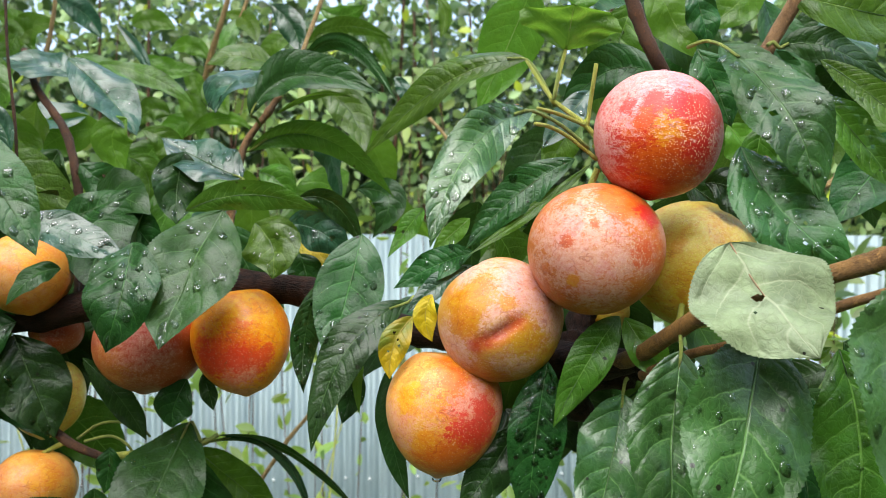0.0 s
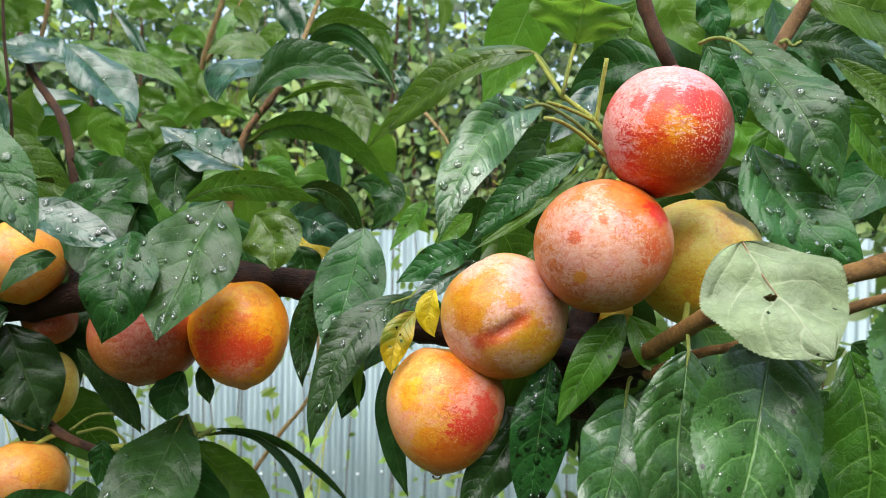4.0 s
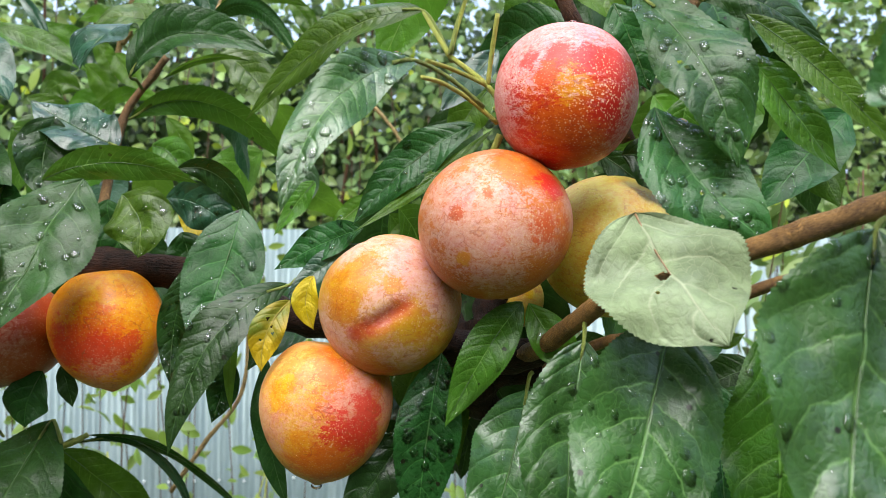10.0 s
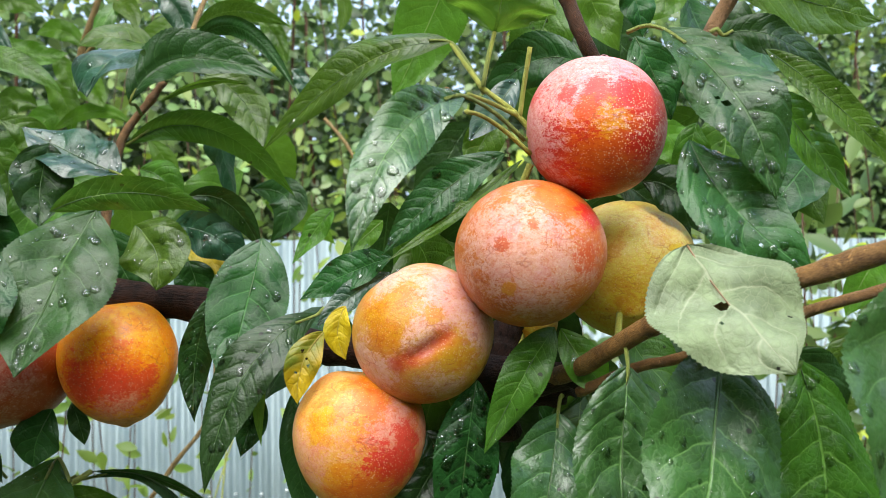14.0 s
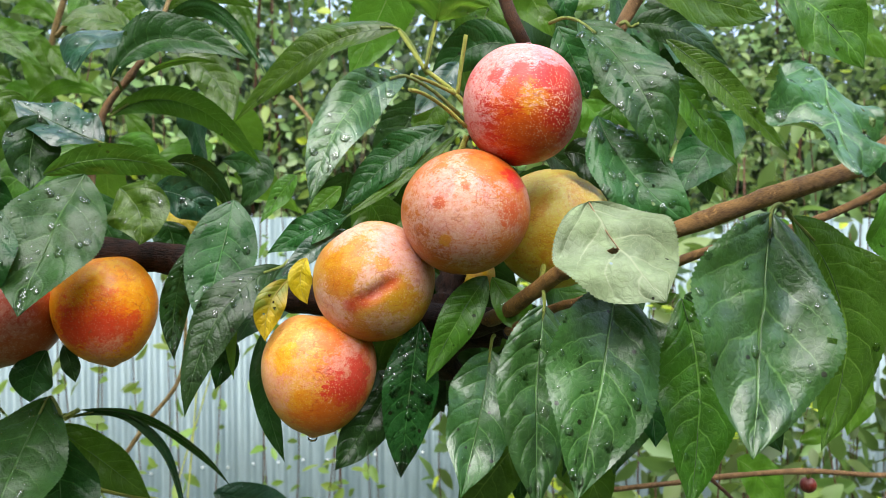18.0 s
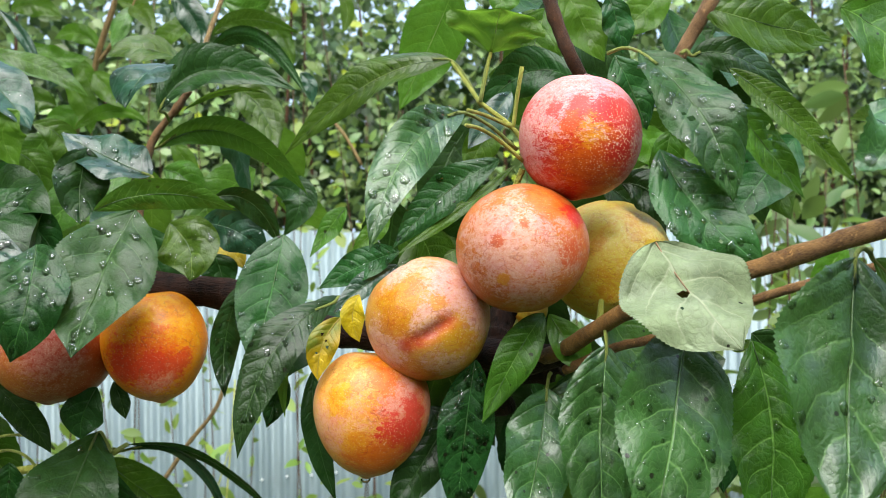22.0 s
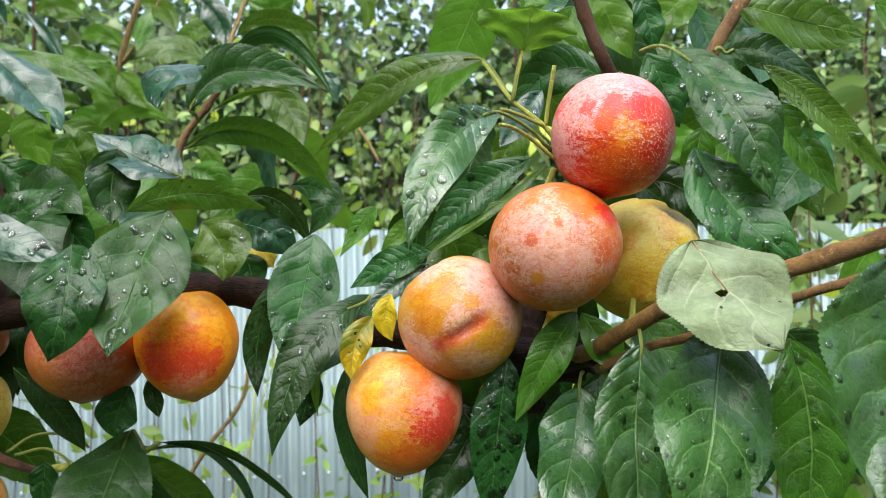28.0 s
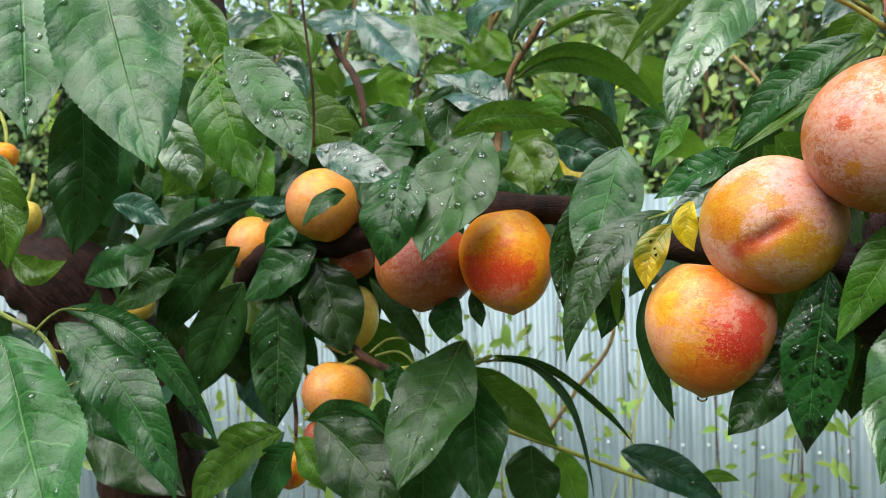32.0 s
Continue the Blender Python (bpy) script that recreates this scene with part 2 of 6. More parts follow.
def plum_material(name, base, patches, blooms=(), rubs=(), wax_colour=(0.78, 0.44, 0.34), dots=(), scar=None, smear=0.28, tone=(0.76, 0.7, 0.62)):
    """Ripe plum skin: a ground colour with ragged patches (toward, reach, colour), waxy bloom (toward, reach, amount) that is smeared
    and broken, places rubbed bare (toward, reach, colour), pale pores (toward, reach, amount), fine scratches and specks."""
    m, n, l, b = nodes_of(name, 0.4)
    tc = n.new("ShaderNodeTexCoord")
    p = tc.outputs["Object"]
    nrm = n.new("ShaderNodeVectorMath")
    nrm.operation = "NORMALIZE"
    l.new(p, nrm.inputs[0])
    lie = n.new("ShaderNodeMapping")
    lie.inputs["Rotation"].default_value = (0, radians(24), 0)
    lie.inputs["Scale"].default_value = (1 - 0.5 * smear, 1, 1 + 0.7 * smear)
    l.new(p, lie.inputs[0])
    q = lie.outputs[0]
    mid, fine = noise_of(n, l, q, 150, 6, 0.7, 0.8), noise_of(n, l, p, 1000, 3, 0.7)
    big = noise_of(n, l, p, 46, 6, 0.66, 0.8)
    grit = noise_of(n, l, q, 360, 6, 0.8, 1.2)

    def near(toward, reach, k, lo, hi, rag=1.0):
        """1 inside a ragged spot round a direction, 0 outside."""
        d = n.new("ShaderNodeVectorMath")
        d.operation = "DISTANCE"
        l.new(nrm.outputs[0], d.inputs[0])
        d.inputs[1].default_value = Vector(toward).normalized()
        shift = n.new("ShaderNodeMapping")
        shift.inputs["Location"].default_value = (k * 0.37, k * 0.21, k * 0.11)
        l.new(q, shift.inputs[0])
        edge = calc(n, l, "ADD", calc(n, l, "MULTIPLY_ADD", noise_of(n, l, shift.outputs[0], 66, 9, 0.76, 1.0), 1.9 * rag, -0.95 * rag), calc(n, l, "MULTIPLY_ADD", mid, 0.8 * rag, -0.4 * rag))
        edge = calc(n, l, "ADD", edge, calc(n, l, "MULTIPLY_ADD", grit, 2.4, -1.2))
        far = calc(n, l, "ADD", calc(n, l, "DIVIDE", d.outputs["Value"], reach), edge)
        return calc(n, l, "SUBTRACT", 1.0, ramp(n, l, far, lo, hi))

    col = rgb_mix(n, l, ramp(n, l, big, 0.42, 0.62), base, tuple(c * f for c, f in zip(base, (1.0, 0.76, 0.6))))
    for k, (toward, reach, colour) in enumerate(patches):
        shade = rgb_mix(n, l, ramp(n, l, mid, 0.42, 0.6), colour, tuple(c * f for c, f in zip(colour, (0.9, 0.66, 0.6))))
        col = rgb_mix(n, l, near(toward, reach, k, 0.52, 1.05), col, shade)
    pore = n.new("ShaderNodeTexVoronoi")
    pore.inputs["Scale"].default_value = 1000
    l.new(p, pore.inputs["Vector"])
    dist = calc(n, l, "ADD", pore.outputs["Distance"], calc(n, l, "MULTIPLY_ADD", fine, 0.5, -0.25))
    # bloom: broad veil with torn edges, thin where pores break it
    total = 0.0
    for k, (toward, reach, amount) in enumerate(blooms):
        total = calc(n, l, "MAXIMUM", total, calc(n, l, "MULTIPLY", near(toward, reach, k + 7, 0.4, 1.15, 1.0), amount))
    wax = 0.0
    if blooms:
        torn = noise_of(n, l, q, 125, 10, 0.84, 1.4)
        dust = noise_of(n, l, p, 520, 6, 0.85, 0.8)
        grain = ramp(n, l, dust, 0.36, 0.62)
        wax = calc(n, l, "ADD", calc(n, l, "MULTIPLY_ADD", dust, 2.6, -1.34), calc(n, l, "ADD", total, calc(n, l, "MULTIPLY_ADD", torn, 1.7, -0.95)))
        wax = calc(n, l, "MULTIPLY", ramp(n, l, wax, 0.2, 0.72), calc(n, l, "MULTIPLY_ADD", total, 0.5, 0.5))
        wax = calc(n, l, "MULTIPLY", wax, calc(n, l, "MULTIPLY_ADD", grain, 0.5, 0.5), clamp=True)
        tint = rgb_mix(n, l, ramp(n, l, big, 0.4, 0.65), wax_colour, tuple(c * f for c, f in zip(wax_colour, (0.96, 0.84, 1.0))))
        col = rgb_mix(n, l, wax, col, tint)
    for k, (toward, reach, colour) in enumerate(rubs):
        tone_of = rgb_mix(n, l, ramp(n, l, mid, 0.42, 0.6), colour, tuple(c * f for c, f in zip(colour, (0.95, 0.8, 0.8))))
        col = rgb_mix(n, l, calc(n, l, "MULTIPLY", near(toward, reach, k + 15, 0.6, 0.86, 1.35), 0.92), col, tone_of)
    if scar:
        for side in (-0.44, -0.3, -0.16, 0.0, 0.14, 0.26):
            d = n.new("ShaderNodeVectorMath")
            d.operation = "DISTANCE"
            l.new(nrm.outputs[0], d.inputs[0])
            d.inputs[1].default_value = (Vector(scar[0]).normalized() + Vector(scar[1]).normalized() * side * 1.25).normalized()
            far = calc(n, l, "ADD", d.outputs["Value"], calc(n, l, "MULTIPLY_ADD", mid, 0.24, -0.12))
            col = rgb_mix(n, l, calc(n, l, "MULTIPLY", calc(n, l, "SUBTRACT", 1.0, ramp(n, l, far, 0.03, 0.2)), 0.7), col, scar[2])
    # pale pores
    dotted = 0.36
    for k, (toward, reach, amount) in enumerate(dots):
        dotted = calc(n, l, "MAXIMUM", dotted, calc(n, l, "MULTIPLY", near(toward, reach, k + 25, 0.2, 1.1, 0.8), amount))
    point = calc(n, l, "SUBTRACT", 1.0, ramp(n, l, calc(n, l, "SUBTRACT", dist, calc(n, l, "MULTIPLY", dotted, 0.16)), 0.1, 0.22))
    col = rgb_mix(n, l, calc(n, l, "MULTIPLY", point, dotted), col, (0.95, 0.74, 0.58))
    # cloudy unevenness of the skin
    for scale, much in ((170, 0.5), (380, 0.4)):
        blot = ramp(n, l, noise_of(n, l, q, scale, 6, 0.72, 1.0), 0.49, 0.58)
        col = rgb_mix(n, l, calc(n, l, "MULTIPLY", blot, much), col, rgb_mix(n, l, 1.0, col, (0.93, 0.66, 0.56), "MULTIPLY"))
    # thin scratches, brown flecks and a fine grit
    warp, sc, wv = n.new("ShaderNodeTexNoise"), n.new("ShaderNodeVectorMath"), n.new("ShaderNodeVectorMath")
    warp.inputs["Scale"].default_value = 90
    l.new(p, warp.inputs["Vector"])
    sc.operation, wv.operation = "SCALE", "ADD"
    sc.inputs["Scale"].default_value = 0.014
    l.new(warp.outputs["Color"], sc.inputs[0])
    l.new(q, wv.inputs[0])
    l.new(sc.outputs[0], wv.inputs[1])
    net = n.new("ShaderNodeTexVoronoi")
    net.feature = "DISTANCE_TO_EDGE"
    net.inputs["Scale"].default_value = 150
    l.new(wv.outputs[0], net.inputs["Vector"])
    crack = calc(n, l, "MULTIPLY", calc(n, l, "SUBTRACT", 1.0, ramp(n, l, net.outputs["Distance"], 0.0, 0.045)), ramp(n, l, noise_of(n, l, p, 120, 3), 0.52, 0.6))
    col = rgb_mix(n, l, calc(n, l, "MULTIPLY", crack, 0.5), col, (0.42, 0.1, 0.04))
    speck = noise_of(n, l, q, 620, 4, 0.75, 0.3)
    col = rgb_mix(n, l, calc(n, l, "MULTIPLY", ramp(n, l, speck, 0.56, 0.64), 0.5), col, rgb_mix(n, l, 1.0, col, (0.8, 0.5, 0.4), "MULTIPLY"))
    col = rgb_mix(n, l, 1.0, col, tone, "MULTIPLY")
    l.new(col, b.inputs["Base Color"])
    if blooms:
        l.new(calc(n, l, "MULTIPLY_ADD", wax, 0.28, 0.34), b.inputs["Roughness"])
    b.inputs["IOR"].default_value = 1.4
    b.inputs["Subsurface Weight"].default_value = 0.03
    b.inputs["Subsurface Radius"].default_value = (0.006, 0.003, 0.001)
    b.inputs["Subsurface Scale"].default_value = 0.3
    b.inputs["Coat Weight"].default_value, b.inputs["Coat Roughness"].default_value = 0.05, 0.16
    l.new(bump_of(n, l, fine, 0.16, 0.0005, bump_of(n, l, mid, 0.2, 0.0014)), b.inputs["Normal"])
    return m


def bark_material(name, light, dark, wet=0.45, scale=1.0, shine=0.35):
    m, n, l, b = nodes_of(name, wet)
    b.inputs["Specular IOR Level"].default_value = shine
    tc = n.new("ShaderNodeTexCoord")
    p = tc.outputs["Object"]
    a, c = noise_of(n, l, p, 120 * scale, 6, 0.65, 0.5), noise_of(n, l, p, 420 * scale, 4, 0.6)
    sep = n.new("ShaderNodeSeparateXYZ")
    l.new(tc.outputs["UV"], sep.inputs[0])
    streak = n.new("ShaderNodeCombineXYZ")
    l.new(calc(n, l, "MULTIPLY", sep.outputs[0], 14.0), streak.inputs[0])
    l.new(calc(n, l, "MULTIPLY", sep.outputs[1], 5.0), streak.inputs[1])
    grain = noise_of(n, l, streak.outputs[0], 3.0, 5, 0.6)
    mix = calc(n, l, "ADD", calc(n, l, "MULTIPLY", a, 0.5), calc(n, l, "MULTIPLY", grain, 0.5))
    col = rgb_mix(n, l, ramp(n, l, mix, 0.38, 0.62), dark, light)
    col = rgb_mix(n, l, calc(n, l, "MULTIPLY", ramp(n, l, c, 0.62, 0.7), 0.5), col, tuple(min(1, v * 2.2) for v in light))
    l.new(col, b.inputs["Base Color"])
    l.new(calc(n, l, "MULTIPLY_ADD", a, 0.3, wet - 0.15), b.inputs["Roughness"])
    l.new(bump_of(n, l, c, 0.4, 0.0006, bump_of(n, l, mix, 0.8, 0.003)), b.inputs["Normal"])
    return m


BARK_DARK = bark_material("bark_wet_dark", (0.038, 0.016, 0.01), (0.005, 0.0022, 0.0013), 0.6, shine=0.15)
BARK_BROWN = bark_material("bark_brown_twig", (0.31, 0.165, 0.05), (0.1, 0.045, 0.014), 0.5)
BARK_TAN = bark_material("bark_tan_twig", (0.3, 0.17, 0.07), (0.12, 0.06, 0.022), 0.6)
BARK_RED = bark_material("bark_red_brown_twig", (0.1, 0.042, 0.016), (0.03, 0.012, 0.006), 0.62)
SHOOT = bark_material("shoot_green", (0.5, 0.5, 0.1), (0.32, 0.37, 0.06), 0.5)
STALK = bark_material("leaf_stalk_green", (0.3, 0.35, 0.07), (0.18, 0.23, 0.045), 0.5)
SHOOT_TAN = bark_material("shoot_tan", (0.36, 0.25, 0.1), (0.22, 0.14, 0.055), 0.55)


def water_material():
    """Rain drops: thin lenses that let most light straight through and mirror the sky."""
    m, n, l, b = nodes_of("rain_water", 0.02)
    n.remove(b)
    bend, clear, gloss = n.new("ShaderNodeBsdfRefraction"), n.new("ShaderNodeBsdfTransparent"), n.new("ShaderNodeBsdfGlossy")
    bend.inputs["IOR"].default_value, bend.inputs["Roughness"].default_value = 1.333, 0.0
    gloss.inputs["Roughness"].default_value = 0.01
    fr, body, skin = n.new("ShaderNodeFresnel"), n.new("ShaderNodeMixShader"), n.new("ShaderNodeMixShader")
    fr.inputs["IOR"].default_value = 1.45
    body.inputs[0].default_value = 0.1
    l.new(clear.outputs[0], body.inputs[1])
    l.new(bend.outputs[0], body.inputs[2])
    l.new(fr.outputs[0], skin.inputs[0])
    l.new(body.outputs[0], skin.inputs[1])
    l.new(gloss.outputs[0], skin.inputs[2])
    l.new(skin.outputs[0], n["Material Output"].inputs[0])
    return m


WATER = water_material()


def metal_sheet_material():
    m, n, l, b = nodes_of("zinc_sheet", 0.45)
    tc = n.new("ShaderNodeTexCoord")
    p = tc.outputs["Object"]
    mp = n.new("ShaderNodeMapping")
    mp.inputs["Scale"].default_value = (1, 1, 0.12)
    l.new(p, mp.inputs[0])
    run, blot = noise_of(n, l, mp.outputs[0], 14, 5, 0.65), noise_of(n, l, p, 4, 4)
    col = rgb_mix(n, l, ramp(n, l, run, 0.3, 0.7), (0.135, 0.19, 0.205), (0.215, 0.28, 0.295))
    col = rgb_mix(n, l, calc(n, l, "MULTIPLY", ramp(n, l, blot, 0.45, 0.75), 0.4), col, (0.15, 0.19, 0.19))
    l.new(col, b.inputs["Base Color"])
    b.inputs["Metallic"].default_value = 0.25
    l.new(calc(n, l, "MULTIPLY_ADD", run, 0.3, 0.32), b.inputs["Roughness"])
    l.new(bump_of(n, l, run, 0.15, 0.003), b.inputs["Normal"])
    return m


def foliage_material(name, colour, glow, through=0.35, rough=0.42, vary=0.9, young=0.0):
    """Small far leaves, each of its own shade."""
    m, n, l, b = nodes_of(name, rough)
    geo, tc = n.new("ShaderNodeNewGeometry"), n.new("ShaderNodeTexCoord")
    hue = n.new("ShaderNodeHueSaturation")
    r = geo.outputs["Random Per Island"]
    l.new(calc(n, l, "MULTIPLY_ADD", r, 0.05, 0.475), hue.inputs["Hue"])
    l.new(calc(n, l, "MULTIPLY_ADD", calc(n, l, "FRACT", calc(n, l, "MULTIPLY", r, 17.3)), vary, 1 - vary / 2), hue.inputs["Value"])
    patch = noise_of(n, l, tc.outputs["Object"], 1.6, 3)
    l.new(rgb_mix(n, l, ramp(n, l, patch, 0.35, 0.65), tuple(c * 0.6 for c in colour), colour), hue.inputs["Color"])
    fresh = calc(n, l, "LESS_THAN", calc(n, l, "FRACT", calc(n, l, "MULTIPLY", r, 61.7)), young)
    col = rgb_mix(n, l, fresh, hue.outputs[0], (0.46, 0.56, 0.04))
    l.new(col, b.inputs["Base Color"])
    tr = n.new("ShaderNodeBsdfTranslucent")
    l.new(rgb_mix(n, l, 0.5, col, glow), tr.inputs[0])
    mx = n.new("ShaderNodeMixShader")
    mx.inputs[0].default_value = through
    l.new(b.outputs[0], mx.inputs[1])
    l.new(tr.outputs[0], mx.inputs[2])
    l.new(mx.outputs[0], n["Material Output"].inputs[0])
    return m


HEDGE = foliage_material("hedge_leaves", (0.24, 0.36, 0.135), (0.42, 0.58, 0.16), 0.4, 0.26, vary=1.1, young=0.035)
# darker copy of the hedge green: the shade of hollows is in the colour
HEDGE_SHADED = foliage_material("shaded_leaves", (0.055, 0.105, 0.032), (0.1, 0.19, 0.03), 0.25)
BRIGHT = foliage_material("bright_leaves", (0.2, 0.31, 0.055), (0.33, 0.5, 0.065), 0.45)
BUSH = foliage_material("bush_leaves", (0.14, 0.225, 0.06), (0.25, 0.38, 0.06), 0.4, young=0.05)
WEED = foliage_material("weed_leaves", (0.24, 0.38, 0.07), (0.5, 0.65, 0.1), 0.45)


def soil_material():
    m, n, l, b = nodes_of("grassy_soil", 0.85)
    tc = n.new("ShaderNodeTexCoord")
    a, c = noise_of(n, l, tc.outputs["Object"], 3, 5), noise_of(n, l, tc.outputs["Object"], 60, 4)
    col = rgb_mix(n, l, ramp(n, l, a, 0.35, 0.65), (0.035, 0.07, 0.018), (0.07, 0.055, 0.03))
    col = rgb_mix(n, l, ramp(n, l, c, 0.4, 0.7), col, (0.06, 0.12, 0.025))
    l.new(col, b.inputs["Base Color"])
    l.new(bump_of(n, l, c, 0.8, 0.03), b.inputs["Normal"])
    return m


# ---- builders ----
def mesh_from(name, verts, faces, material, parent=None, uvs=None, smooth=True):
    me = bpy.data.meshes.new(name)
    me.from_pydata([tuple(v) for v in verts], [], [tuple(f) for f in faces])
    if uvs is not None:
        lay = me.uv_layers.new(name="UVMap")
        idx = np.empty(len(me.loops), dtype=np.int32)
        me.loops.foreach_get("vertex_index", idx)
        lay.data.foreach_set("uv", np.asarray(uvs, dtype=np.float32)[idx].ravel())
    if smooth:
        me.polygons.foreach_set("use_smooth", [True] * len(me.polygons))
    me.materials.append(material)
    ob = new(name, me)
    if parent is not None:
        ob.parent = parent
    return ob


def spline(points, count):
    """Points along a smooth curve through the given ones."""
    p = [Vector(q) for q in points]
    p = [2 * p[0] - p[1]] + p + [2 * p[-1] - p[-2]]
    out, spans = [], len(p) - 3
    for i in range(count):
        s = i / (count - 1) * spans
        k = min(int(s), spans - 1)
        t, a, b, c, d = s - k, *p[k:k + 4]
        out.append(0.5 * (2 * b + (c - a) * t + (2 * a - 5 * b + 4 * c - d) * t * t + (3 * b - a - 3 * c + d) * t ** 3))
    return out


def limb(name, points, r0, r1, material, parent, rough=0.08, sides=10, count=28, knots=0, label=""):
    """A tapered, uneven branch or twig through points, with bud swellings."""
    pts = spline(points, count)
    at = [random.uniform(0.1, 0.95) for _ in range(knots)]
    verts, faces, uvs = [], [], []
    side = Vector((0.3, 0.2, 1)).normalized()
    run, seed = 0.0, random.uniform(0, 50)
    for i, c in enumerate(pts):
        t = (pts[min(i + 1, count - 1)] - pts[max(i - 1, 0)]).normalized()
        side = (side - t * side.dot(t)).normalized()
        up = t.cross(side)
        s = i / (count - 1)
        r = r0 + (r1 - r0) * s
        r *= 1 + sum(0.14 * math.exp(-((s - k) * 34) ** 2) for k in at)
        run += (c - pts[i - 1]).length if i else 0
        for j in range(sides):
            a = 2 * math.pi * j / sides
            d = side * math.cos(a) + up * math.sin(a)
            q = c + d * r
            verts.append(q + d * r * rough * 2 * noise.noise(q / (r * 1.5 + 0.002) + Vector((seed, 0, 0))))
            uvs.append((abs(j / sides * 2 - 1), run / (r0 * 6)))
    for i in range(count - 1):
        for j in range(sides):
            k = (j + 1) % sides
            faces.append((i * sides + j, i * sides + k, (i + 1) * sides + k, (i + 1) * sides + j))
    faces.append(tuple(range(sides))[::-1])
    faces.append(tuple((count - 1) * sides + j for j in range(sides)))
    ob = mesh_from(name, verts, faces, material, parent, uvs)
    if label:
        tagged(ob, label)
    return ob


def bead(c, n, r, flat, verts, faces, stretch=1.0, closed=False):
    """Adds one water drop, a low uneven dome of radius r, to a mesh in the making."""
    n = n.normalized()
    a = n.orthogonal().normalized()
    down = Vector((0, 0, -1)) - n * -n.z
    if down.length > 0.05:
        a = down.normalized()
    b, k, sides, rings = n.cross(a), len(verts), 12, 4
    seed = random.uniform(0, 90)
    for i in range(rings):
        e = math.pi / 2 * i / rings
        for j in range(sides):
            w = 2 * math.pi * j / sides
            q = 1 + (0.0 if closed else 0.3) * noise.noise(Vector((math.cos(w) * 1.2, math.sin(w) * 1.2, seed)))
            verts.append(c + (a * math.cos(w) * stretch + b * math.sin(w)) * r * q * math.cos(e) + n * (r * flat * math.sin(e) - (0.0 if i else r * 0.1)))
    verts.append(c + n * r * flat)
    for i in range(rings - 1):
        for j in range(sides):
            m = (j + 1) % sides
            faces.append((k + i * sides + j, k + i * sides + m, k + i * sides + sides + m, k + i * sides + sides + j))
    last = k + (rings - 1) * sides
    for j in range(sides):
        faces.append((last + j, last + (j + 1) % sides, last + sides))
    if closed:
        faces.append(tuple(k + j for j in range(sides))[::-1])


FACING = Vector((0.0, -1.0, 0.12)).normalized()


